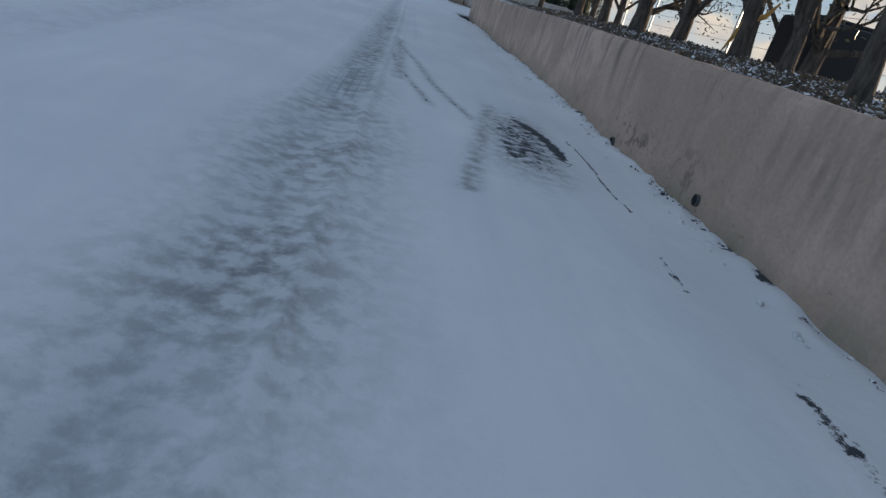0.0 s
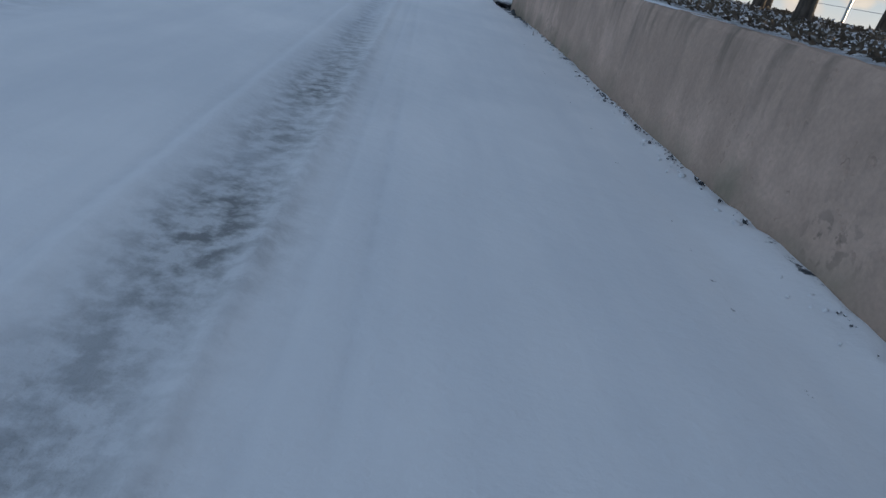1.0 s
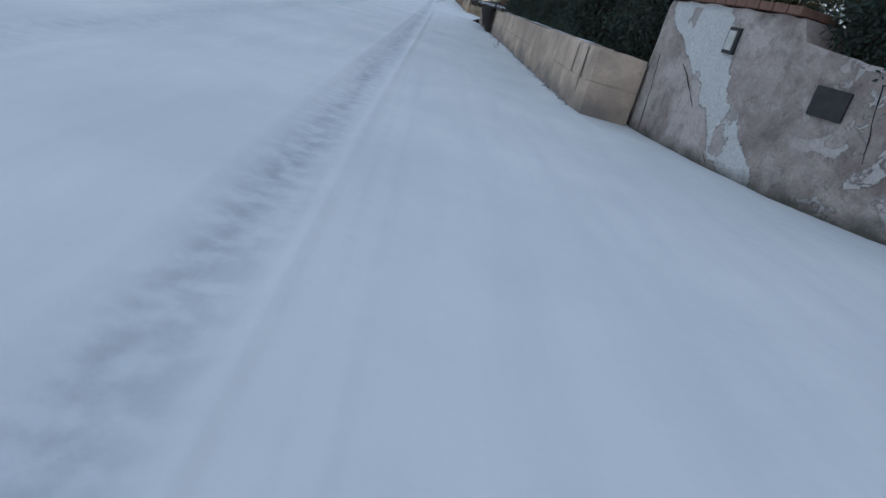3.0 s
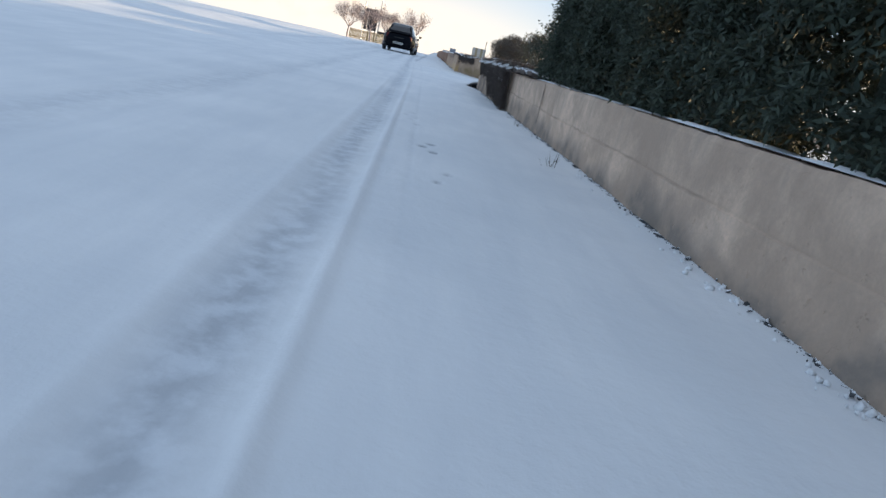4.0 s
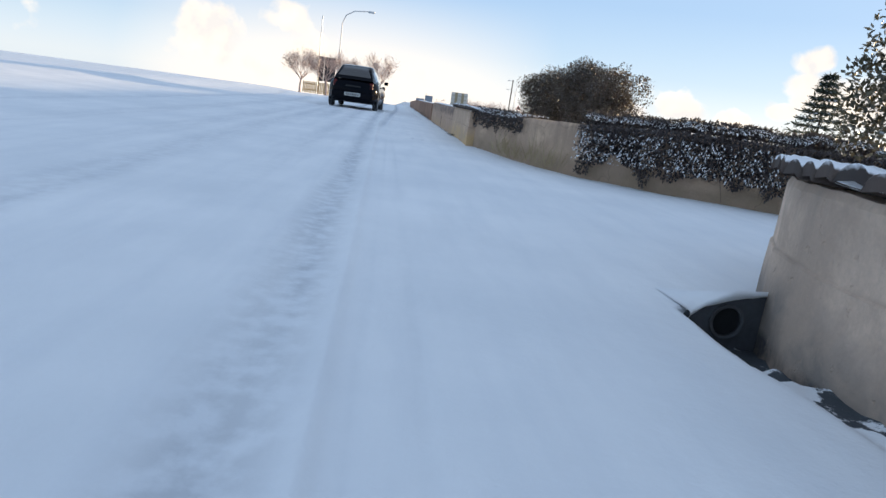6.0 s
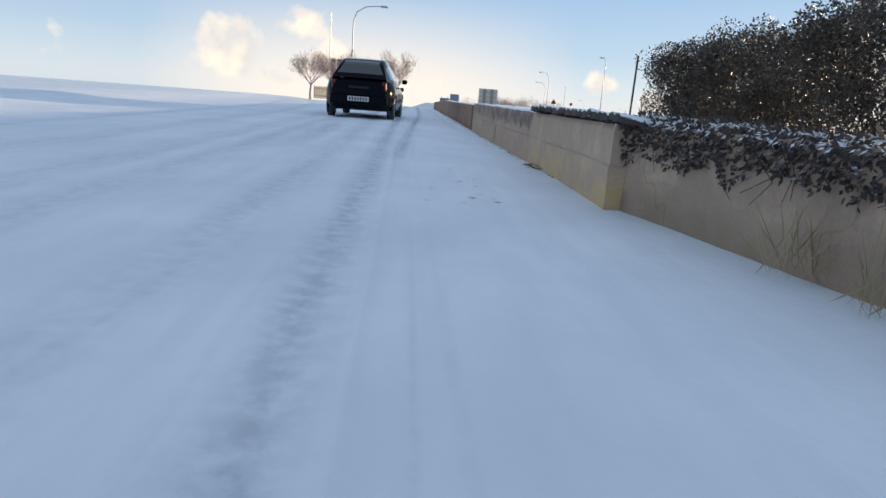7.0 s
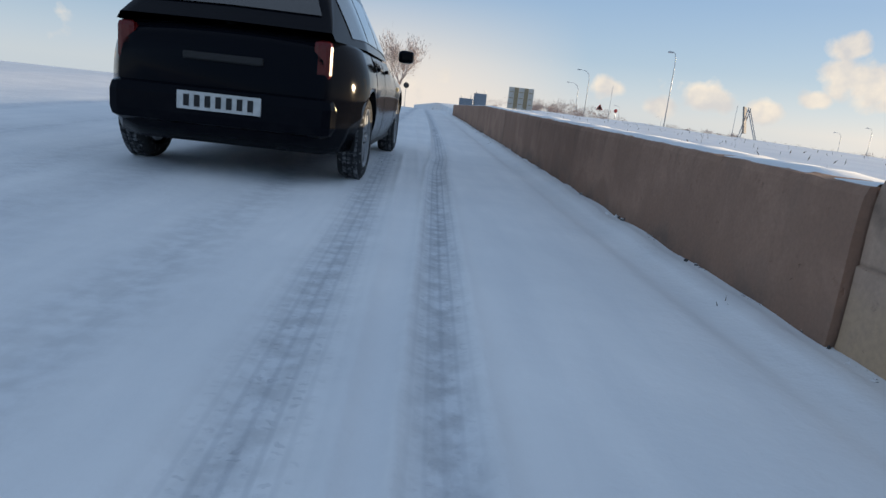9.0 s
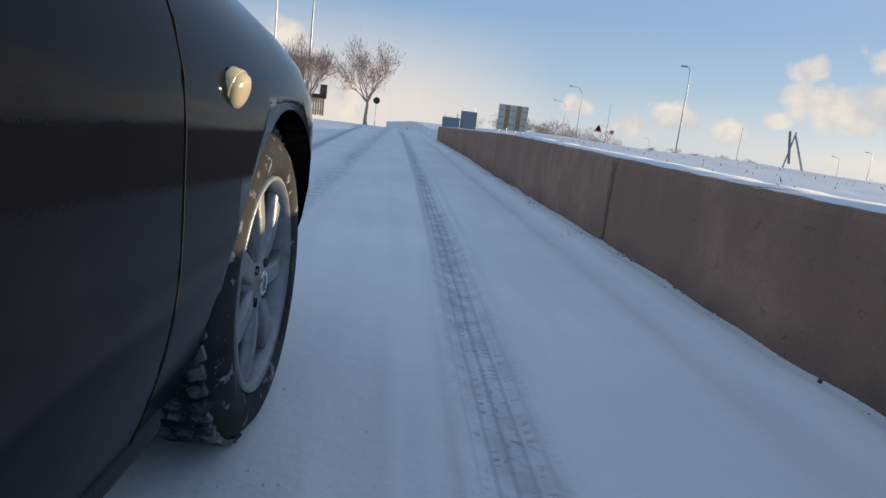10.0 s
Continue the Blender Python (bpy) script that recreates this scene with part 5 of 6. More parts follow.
stem_bush("round_shrub", 2.76, 41.95, 0.30, 0.34, 0.40, 1.04, 120, "rounded evergreen shrub on thin stems", M_LEAF, 7600, "", 0.042, 0.022, 0.40, 9, "shrub", 0.7, 1.0, 80)
# the clipped hedge beyond the gateway, dense above, its stems bare below
for i, (x, y, h) in enumerate(((3.45, 49.0, 1.14), (3.42, 49.8, 1.30), (3.38, 50.6, 1.28), (3.34, 51.4, 1.22), (3.30, 52.2, 1.18), (3.27, 52.9, 1.14))):
    stem_bush("laurel_shrub", x, y, 0.22, 0.42, 0.50, h, 130 + i, "dense clipped dark laurel hedge shrub", M_LEAF_BROWN, 15000, "laurel hedge", 0.034, 0.019, 0.16, 9, "hedge", 0.86, 0.95, 120)
stake = base("hedge_stake", 2.52, 52.6, 0.30, "thin dark stake beside the laurel hedge", "stake")
part("pole", tube([(0, 0, 0), (0.01, 0, 0.96)], 0.011, 6), M_STEM, stake)


def fir(x, y, z, h, seed, label):
    t = base("young_fir", x, y, z, label, "fir tree")
    part("trunk", tube([(0, 0, -0.1), (0, 0, h)], [0.05, 0.006], 7), M_BARK, t)
    r = np.random.default_rng(seed)
    P, D = [], []
    for k in range(13):
        f = k / 12
        zz, L = h * (0.12 + 0.86 * f), 0.40 * h * (1 - f) + 0.05
        for j in range(9):
            a = 2 * math.pi * (j / 9 + 0.07 * k) + r.uniform(-0.2, 0.2)
            for q in np.linspace(0.12, 1, 26):
                o = L * q * r.uniform(0.9, 1.05)
                P.append((math.cos(a) * o + r.normal(0, 0.015), math.sin(a) * o + r.normal(0, 0.015), zz - 0.10 * L * q + 0.16 * L * q * q))
                D.append((math.cos(a + r.choice((-0.9, 0.9))), math.sin(a + r.choice((-0.9, 0.9))), 0.15))
    leaves("crown", np.array(P), np.array(D), 0.16, 0.035, M_FIR, t, seed, 0.05, 0.35)
    return t


fir(9.3, 52.4, 0.15, 2.1, 3, "young fir dusted with snow")
hut = base("garden_hut", 11.2, 53.4, 0.0, "low grey stucco garden hut beyond the gateway", "hut")
part("wall", box(0, 0, 0.0, 2.4, 1.6, 0.9, 0.02), M_HUT, hut)
part("roof", box(0, 0, 0.50, 2.7, 1.9, 0.08, 0.02), M_SNOW, hut, "snow-covered flat roof")


def creeper(name, line, z_of, n, seed, material, label, spread=0.10, hang=0.35, top=0.10, length=0.06, snow=0, fringe=0.0, fleck=0.036):
    """Creeper that tumbles over a wall: denser on top, hanging down the road face."""
    pts = resample(line, 0.05)
    r = np.random.default_rng(seed)
    P, D = [], []
    for i in range(n):
        j = int(r.integers(0, len(pts) - 1))
        p, q = pts[j], pts[j + 1]
        d = (q - p).normalized()
        out = Vector((-d.y, d.x, 0))
        c = p.lerp(q, r.random())
        reach = hang * (0.45 + 0.75 * (0.5 + 0.5 * wob(c.x, c.y, seed, 2.6))) * z_of(c.x, c.y) * (0.55 + 0.9 * (0.5 + 0.5 * wob(c.x, c.y, seed + 2, 8.0)))
        if r.random() < 0.42:
            o, z = r.uniform(-0.32, 0.06), z_of(c.x, c.y) + top * r.random() ** 1.5 * (0.6 + 0.8 * (0.5 + 0.5 * wob(c.x, c.y, 3, 4)))
            dd = (out.x * 0.6, out.y * 0.6, 0.5)
        else:
            f = r.random() ** 1.35
            o, z = spread * (0.25 + 0.75 * r.random()) * (1 - 0.55 * f), z_of(c.x, c.y) - reach * f
            dd = (out.x * 0.6, out.y * 0.6, -0.4)
        P.append((c.x + out.x * o, c.y + out.y * o, z))
        D.append(dd)
    t = base(name, 0, 0, 0, label, "creeper", "creepers")
    leaves("leaves", np.array(P), np.array(D), length, length * 0.55, material, t, seed, 0.1, 0.55)
    if snow:
        P, D = [], []
        for i in range(snow):
            j = int(r.integers(0, len(pts) - 1))
            d = (pts[j + 1] - pts[j]).normalized()
            out = Vector((-d.y, d.x, 0))
            c = pts[j].lerp(pts[j + 1], r.random())
            o = r.uniform(-0.34, 0.10) if r.random() < 1 - fringe else spread * r.uniform(0.8, 1.1)
            z = z_of(c.x, c.y) + top * (0.75 + 0.5 * wob(c.x, c.y, 3, 4)) if o < 0.10 else z_of(c.x, c.y) * r.uniform(0.55, 1.05)
            z -= 0.5 * max(0.0, o) ** 1.0
            P.append((c.x + out.x * o, c.y + out.y * o, z))
            D.append((out.x * 0.9, out.y * 0.9, -0.25 if o < 0.1 else -0.9))
        leaves("snow_dusting", np.array(P), np.array(D), fleck, fleck * 0.34, M_SNOW, t, seed + 5, 0.0, 0.35)["kind"] = "stuff"
    for k in range(10):
        j = int(r.integers(0, len(pts) - 1))
        p, q = pts[j], pts[j + 1]
        d = (q - p).normalized()
        out = Vector((-d.y, d.x, 0))
        h = z_of(p.x, p.y)
        dr = r.uniform(0.5, 1.0) * hang * 1.3 * h
        part("stem", tube([p + out * 0.0 + Vector((0, 0, h + 0.02)), p + out * 0.03 + d * 0.03 + Vector((0, 0, h - 0.05)), p + out * 0.022 + d * r.normal(0, 0.04) + Vector((0, 0, h - dr * 0.6)), p + out * 0.015 + d * r.normal(0, 0.07) + Vector((0, 0, max(0.02, h - dr)))], [0.004, 0.003, 0.0025, 0.0015], 4), M_STEM, t)
    return t


creeper("wall_creeper", ((1.37, 34.95), (1.37, 37.1)), lambda x, y: 0.57, 62000, 31, M_IVY, "snow-dusted dark creeper tumbling over the wall", 0.22, 1.05, 0.10, 0.021, 9000, 0.0, 0.024)
creeper("wall_creeper", ((1.37, 37.0), (1.37, 38.3)), lambda x, y: 0.57, 12000, 35, M_IVY, "dark creeper fringe along the wall top", 0.09, 0.32, 0.09, 0.020, 4200, 0.0, 0.022)
creeper("wall_creeper", ((1.37, 38.2), (1.38, 39.9)), lambda x, y: 0.57, 17000, 32, M_IVY, "snow-dusted creeper clinging to the wall end", 0.07, 0.45, 0.09, 0.020, 5200, 0.0, 0.022)
creeper("wall_creeper", tuple(reversed([p for p in E_LINE if 1.9 < p[0] < 8])), lambda x, y: 0.55 + 0.12 * min(1.0, max(0.0, (x - 1.5) / 1.5)), 34000, 33, M_IVY, "thick frosted creeper hanging down the gate wall", 0.22, 0.85, 0.13, 0.040, 8000, 0.22)
creeper("wall_creeper", ((1.80, 47.3), (1.42, 49.4)), lambda x, y: 0.57, 2500, 34, M_IVY, "frosted creeper tuft on the wall top", 0.06, 0.45, 0.06, 0.04, 700)


def tuft(name, x, y, z, n, h, seed, label, material, category="grass", spread=0.06, width=0.006):
    r = np.random.default_rng(seed)
    P = np.stack([r.normal(0, spread, n), r.normal(0, spread, n), np.zeros(n)], 1)
    D = np.stack([r.normal(0, 0.45, n), r.normal(0, 0.45, n), np.ones(n)], 1)
    t = base(name, x, y, z, label, category)
    leaves("blades", P, D, h, width, material, t, seed, 0, 0.1)["kind"] = "stuff"
    return t


for i, (x, y) in enumerate(((1.74, 47.2), (1.84, 46.7), (1.68, 47.7), (1.98, 46.3))):
    tuft("dry_grass", x - 0.06, y - 0.02, 0.02, 40, 0.36, 200 + i, "tall dry straw-coloured grass against the gate wall", M_GRASS, "grass", 0.07, 0.009)
for i, (x, y, h) in enumerate(((1.10, 30.35, 0.14), (1.24, 33.0, 0.12), (1.20, 59.32, 0.06), (1.27, 63.4, 0.05), (1.27, 66.2, 0.06), (1.22, 66.9, 0.10), (1.24, 68.2, 0.09), (1.23, 69.4, 0.10), (1.28, 61.5, 0.06))):
    tuft("frozen_weed", x, y, -0.02, 9, h, 220 + i, "small dead weed poking through the snow", M_WEED, "weed", 0.02, 0.006)
twig = base("fallen_twig", 1.28, 51.75, 0.012, "dead twig lying on the snow by the wall", "twig")
bm = bmesh.new()
b_tube(bm, [(-0.02, 0.28, 0), (0.02, 0.1, 0.015), (0.0, -0.08, 0.01), (0.05, -0.28, 0.006)], [0.004, 0.008, 0.008, 0.003], 5)
for k in range(7):
    s = Vector((0.01, 0.22 - 0.075 * k, 0.012))
    b_tube(bm, [s, s + Vector((0.05 * (-1) ** k, -0.02, 0.012)), s + Vector((0.09 * (-1) ** k, -0.06, 0.004))], [0.005, 0.004, 0.002], 4)
part("wood", bm, M_STEM, twig)
# crumbs of snow, soil and leaves along the wall's foot
r = np.random.default_rng(77)
bm = bmesh.new()
for y in np.concatenate([r.uniform(1, 16.6, 420), r.uniform(25, 41, 380), r.uniform(58, 74, 200)]):
    s = float(0.004 + 0.012 * r.random() ** 2)
    q = bmesh.ops.create_icosphere(bm, subdivisions=1, radius=s)["verts"]
    bmesh.ops.translate(bm, verts=q, vec=(float(r.normal(1.295, 0.03)), float(y), float(0.0 + 0.7 * drift_height(y) - 0.18 * max(0, min(1, (y - 14) / 2.6)) * (y < 17) - 0.17 * max(0, min(1, (y - 38.2) / 2.6)) * (25 < y < 41.5))))
    for v in q:
        v.co += Vector((wob(*v.co, 90), wob(*v.co, 70), wob(*v.co, 80))) * s * 1.1
tagged(part("snow_crumbs", bm, M_SNOW, None, smooth=True), "crumbs of old snow along the wall foot", "snow crumbs", kind="stuff")

# soil and bits of render that have come down along the wall's foot
r = np.random.default_rng(78)
bm = bmesh.new()
for y in np.concatenate([r.uniform(1, 16.4, 620), r.uniform(25, 40.6, 520), r.uniform(52.5, 74, 420)]):
    s = float(0.0025 + 0.008 * r.random() ** 2.5)
    q = bmesh.ops.create_icosphere(bm, subdivisions=1, radius=s)["verts"]
    bmesh.ops.translate(bm, verts=q, vec=(float(1.345 - abs(r.normal(0, 0.02))), float(y + 0.08 * wob(y, 0, 1, 3)), float(0.002 + drift_height(y) - 0.10 * max(0, min(1, (y - 14) / 2.6)) * (y < 17) - 0.09 * max(0, min(1, (y - 38.2) / 2.6)) * (25 < y < 41.5))))
    for v in q:
        v.co += Vector((wob(*v.co, 90), wob(*v.co, 70), wob(*v.co, 80))) * s * 1.1
tagged(part("soil_crumbs", bm, M_CONC_SNOW, None), "dark soil and render crumbs along the wall foot", "soil crumbs", kind="stuff")

# ---- distant roadside things ----


def land(x, y):
    """Height of the ground away from the road."""
    z = 0.50 - 0.05 * min(max(x - 5, 0), 60) if x > 1.5 else 0.0
    return z - (0.02 if x > 1.5 else 0.03) * min(max(y - 98, 0), 250) - float(crest(x, y))


bare_tree("roadside_tree", -1.0, 96.0, -0.31, 3.75, 301, "small bare tree pale with frost", M_PALE_TWIG, "roadside trees", 0.38)
bare_tree("roadside_tree", -4.0, 96.5, -0.31, 3.85, 302, "bare frosted tree beside the bend", M_PALE_TWIG, "roadside trees", 0.34)
bare_tree("roadside_tree", -5.6, 99.0, -0.31, 4.05, 303, "bare frosted tree beside the bend", M_PALE_TWIG, "roadside trees", 0.34)
bare_tree("roadside_tree", -8.6, 104.0, -0.46, 4.35, 304, "bare frosted tree beside the bend", M_PALE_TWIG, "roadside trees", 0.36)

rs = base("round_sign", -0.52, 95.0, -0.28, "small round dark road sign seen from behind", "road sign")
part("pole", tube([(0, 0, 0), (0, 0, 1.15)], 0.018, 8), M_STEEL, rs)
part("disc", lathe([(0.0005, 0.012), (0.16, 0.012), (0.16, -0.012), (0.0005, -0.012)], 24), M_SIGN_BACK, rs).matrix_basis = pose(0, -0.03, 1.22, 0, 0, 90)
kerb = base("verge_kerb", -4.6, 93.5, -0.25, "low dark verge edge at the road bend", "kerb")
part("stone", box(0, 0, 0.04, 1.3, 0.25, 0.08, 0.02), M_SIGN_BACK, kerb)

for x, w, z0, z1 in ((2.18, 0.56, 0.10, 0.60), (2.77, 0.52, 0.08, 0.86)):
    cab = base("blue_cabinet", x, 85.2, z0, "grey-blue roadside cabinet behind the wall end", "cabinet", "blue cabinets")
    part("cabinet_body", box(0, 0, (z1 - z0) / 2, w, 0.30, z1 - z0, 0.015), M_BLUE, cab)
    part("cabinet_door", box(0, -0.155, (z1 - z0) / 2, w * 0.8, 0.012, (z1 - z0) * 0.8, 0.004), M_BLUE, cab)
    for o in (-0.35, 0.35):
        part("mast", tube([(o * w, 0, z1 - z0 - 0.01), (o * w, 0, z1 - z0 + 0.14)], 0.012, 6), M_STEEL, cab)

bb = base("billboard", 5.68, 92.6, 0.12, "weathered panelled billboard seen from behind on thin legs", "billboard")
for i in range(5):
    part("panel", box(-0.53 + 0.265 * i, 0.03 * (i % 2), 0.76, 0.245, 0.03, 1.12, 0.006), M_WHITE_METAL if i % 2 == 0 else M_TAN, bb)
for i in range(6):
    part("rib", box(-0.66 + 0.264 * i, -0.05, 0.74, 0.035, 0.05, 1.15, 0.006), M_WHITE_METAL, bb)
for x in (-0.55, -0.2, 0.2, 0.55):
    part("leg", tube([(x, 0, 0), (x, 0, 0.3)], 0.022, 6), M_STEEL, bb)
for z in (0.45, 0.76, 1.08):
    part("rail", box(0, -0.03, z, 1.32, 0.025, 0.035), M_TAN, bb)


def street_lamp(x, y, h, arm, label, group="street lamps", turn=0.0, double=False, bare=False):
    z = land(x, y)
    k = base("street_lamp", x, y, z - 0.2, label, "street lamp", group, turn)
    H = h + 0.2
    r0 = 0.0072 * h
    if bare:
        part("pole", tube([(0, 0, 0), (0, 0, H)], [r0, r0 * 0.7], 8), M_STEEL, k)
        return k
    pts = [(0, 0, 0), (0, 0, H * 0.55), (0, 0, H * 0.84), (-arm * 0.12, 0, H * 0.93), (-arm * 0.45, 0, H * 0.985), (-arm, 0, H)]
    part("pole", tube(pts, [r0 * 1.2, r0, r0 * 0.8, r0 * 0.75, r0 * 0.7, r0 * 0.6], 8), M_STEEL, k, smooth=True)
    part("lamp_head", box(-arm - 0.03 * h, 0, H - 0.004 * h, 0.075 * h, 0.035 * h, 0.020 * h, 0.006 * h), M_STEEL, k, "grey lamp head")
    return k


street_lamp(14.6, 94.8, 4.35, 0.22, "tall grey street lamp rising over the snowy field")
street_lamp(13.0, 107.0, 3.65, 0.75, "tall grey street lamp rising over the snowy field")
street_lamp(15.0, 118.0, 3.4, 0.9, "grey street lamp far over the field")
street_lamp(22.0, 127.0, 2.4, 0.5, "grey street lamp far over the field")
street_lamp(13.7, 103.0, 2.5, 0, "bare grey lamp pole without a head", bare=True)
street_lamp(25.3, 108.0, 3.0, 0, "bare grey lamp pole without a head", bare=True)
street_lamp(45.0, 124.0, 3.2, 0.7, "small distant street lamp on the slope")
street_lamp(47.5, 123.0, 4.1, 0.5, "small distant street lamp on the slope")
street_lamp(29.0, 133.0, 2.2, 0.5, "small distant street lamp on the slope")
street_lamp(-5.6, 110.0, 9.3, 2.6, "very tall street lamp over the far fence", turn=180)
street_lamp(-7.0, 104.0, 7.5, 0, "plain tall pole beside the bend", bare=True)

ab = base("side_billboard", 14.6, 85.6, land(14.6, 85.6), "billboard seen edge-on with slanting struts", "billboard", turn=-32.0)
part("panel", box(0.0, 0, 0.95, 0.05, 1.15, 1.15, 0.01, Matrix.Rotation(radians(-9), 4, "Y")), M_HUT, ab)
part("sheet", box(-0.04, 0, 0.95, 0.012, 1.15, 1.15, 0.004, Matrix.Rotation(radians(-9), 4, "Y")), M_HUT, ab)
for y in (-0.5, 0.5):
    part("leg", tube([(-0.12, y, 0), (0.10, y, 1.5)], 0.022, 6), M_STEEL, ab)
    part("strut", tube([(0.62, y, 0), (0.10, y, 1.4)], 0.022, 6), M_STEEL, ab)

tri = base("warning_sign", 12.0, 99.5, land(12.0, 99.5), "small triangular road sign with red edge", "road sign")
part("pole", tube([(0, 0, 0), (0, 0, 0.7)], 0.012, 6), M_STEEL, tri)
bm = bmesh.new()
bm.faces.new([bm.verts.new(v) for v in ((-0.2, 0, 0.66), (0.2, 0, 0.66), (0, 0, 1.0))])
bmesh.ops.solidify(bm, geom=bm.faces[:], thickness=0.015)
part("plate", bm, M_WHITE_METAL, tri)
for a, b in (((-0.2, 0.66), (0.2, 0.66)), ((0.2, 0.66), (0, 1.0)), ((0, 1.0), (-0.2, 0.66))):
    part("edge", tube([(a[0], -0.012, a[1]), (b[0], -0.012, b[1])], 0.02, 5), M_RED, tri)
red = base("red_sign", 15.1, 106.0, land(15.1, 106.0), "small red round road sign far over the field", "road sign")
part("pole", tube([(0, 0, 0), (0, 0, 0.95)], 0.012, 6), M_STEEL, red)
part("disc", lathe([(0.0005, 0.012), (0.14, 0.012), (0.14, -0.012), (0.0005, -0.012)], 20), M_RED, red).matrix_basis = pose(0, 0, 1.0, 0, 0, 90)

# dark hoarding, shelter and pale fence left of the bend
ho = base("dark_hoarding", -6.6, 110.0, -0.4, "dark double hoarding behind the wooden fence", "hoarding")
for x, w in ((-0.75, 0.55), (0.15, 1.15)):
    part("board", box(x, 0.2 * x, 2.6, w, 0.08, 2.5, 0.02), M_SIGN_BACK, ho)
for x in (-0.9, -0.2, 0.6):
    part("leg", tube([(x, 0, 0), (x, 0, 1.5)], 0.06, 8), M_SIGN_BACK, ho)
ss = base("dark_sign", -4.2, 107.0, -0.3, "small dark sign by the fence end", "road sign")
part("pole", tube([(0, 0, 0), (0, 0, 1.1)], 0.03, 8), M_STEEL, ss)
part("plate", box(0, 0, 1.5, 0.45, 0.06, 0.9, 0.02), M_SIGN_BACK, ss)
part("bracket", box(-0.7, 0, 1.15, 1.1, 0.06, 0.35, 0.02), M_SIGN_BACK, ss)
wf = base("wooden_fence", -8.6, 106.5, -0.3, "pale wooden paling fence in the sun", "fence")
slat_me = None
for i in range(30):
    if slat_me is None:
        ob = part("slat", box(0, 0, 0.55, 0.11, 0.03, 1.1, 0.006), M_WOOD, wf)
        slat_me = ob.data
    else:
        ob = new("slat", slat_me)
        ob.parent = wf
    ob.matrix_basis = pose(0.155 * i, 0, -0.02 * (i % 3), 0, 3 * wob(i, 2), 0)
for z in (0.25, 0.85):
    part("rail", box(2.25, 0.04, z, 4.6, 0.04, 0.08), M_WOOD, wf)

# frosted scrub along the skyline, clump by clump
r = np.random.default_rng(91)
P, W = [], []
for i in range(150):
    a = r.uniform(0.10, 1.15) if i < 95 else r.uniform(0.16, 0.34)
    d = r.uniform(36, 62)
    x, y = d * math.sin(a), 63 + d * math.cos(a)
    h, z = r.uniform(0.25, 0.7) * (1.7 if a < 0.34 else 1.0), land(x, y)
    for j in range(170):
        w = Vector((r.normal(0, 0.55), r.normal(0, 0.55), 1)).normalized()
        s = r.random() ** 0.7
        P.append((x + w.x * h * s + r.normal(0, 0.07), y + w.y * h * s + r.normal(0, 0.07), z + w.z * h * s * 0.85))
        W.append(w[:])
tagged(leaves("scrub", np.array(P), np.array(W), 0.20, 0.018, M_PALE_TWIG, None, 94, 0, 0.5), "frosted scrub along the skyline", "scrub", kind="stuff")
r = np.random.default_rng(92)
n = 2600
P = np.stack([r.uniform(1.75, 16, n), r.uniform(50, 84, n), np.zeros(n)], 1)
P[:, 2] = [land(x, y) + 0.005 for x, y, _ in P]
tagged(leaves("field_stubble", P, np.tile([0, 0, 1.0], (n, 1)), 0.035, 0.006, M_WEED, None, 93, 0, 0.45), "dead stubble poking through the field snow", "stubble", kind="stuff")

# ---- the dark car standing on the road ----
CAR = pose(-0.205, 64.31, -0.012, 0, 0, -3.5)
car = new("car")
car.matrix_basis = CAR
tagged(car, "small nearly black hatchback with silver alloy wheels, snow-splashed", "car")
MID, WB = -0.83, -2.43
TYRE_R = 0.298


def half_width(y):
    """How far the flank stands from the car's middle line."""
    w = 0.845
    if y > 0.25:
        w -= 0.46 * ((y - 0.25) / 0.50) ** 2.2
    if y < -2.6:
        w -= 0.20 * ((-2.6 - y) / 0.45) ** 2
    return w


def deck(y):
    """Height of bonnet or belt line."""
    if y > -0.55:
        return 0.915 - 0.05 * (y + 0.55) - 0.13 * max(0.0, (y + 0.1) / 0.85) ** 2
    return 0.915 + 0.02 * min(1.0, (-0.55 - y) / 2)


def flank(y, z):
    """Outward shape of the side at height z."""
    d = deck(y)
    o = 0.0
    if z < 0.48:
        o -= 0.075 * ((0.48 - z) / 0.30) ** 2
    if z > 0.60:
        o -= (0.09 + 0.11 * min(1.0, max(0.0, (y + 0.95) / 0.9))) * ((z - 0.60) / max(0.05, d - 0.60)) ** 2.4
    bulge = 0.016 * max(math.exp(-((y / 0.42) ** 2)), math.exp(-(((y - WB) / 0.42) ** 2))) * math.exp(-(((z - 0.52) / 0.22) ** 2))
    return half_width(y) + o + bulge


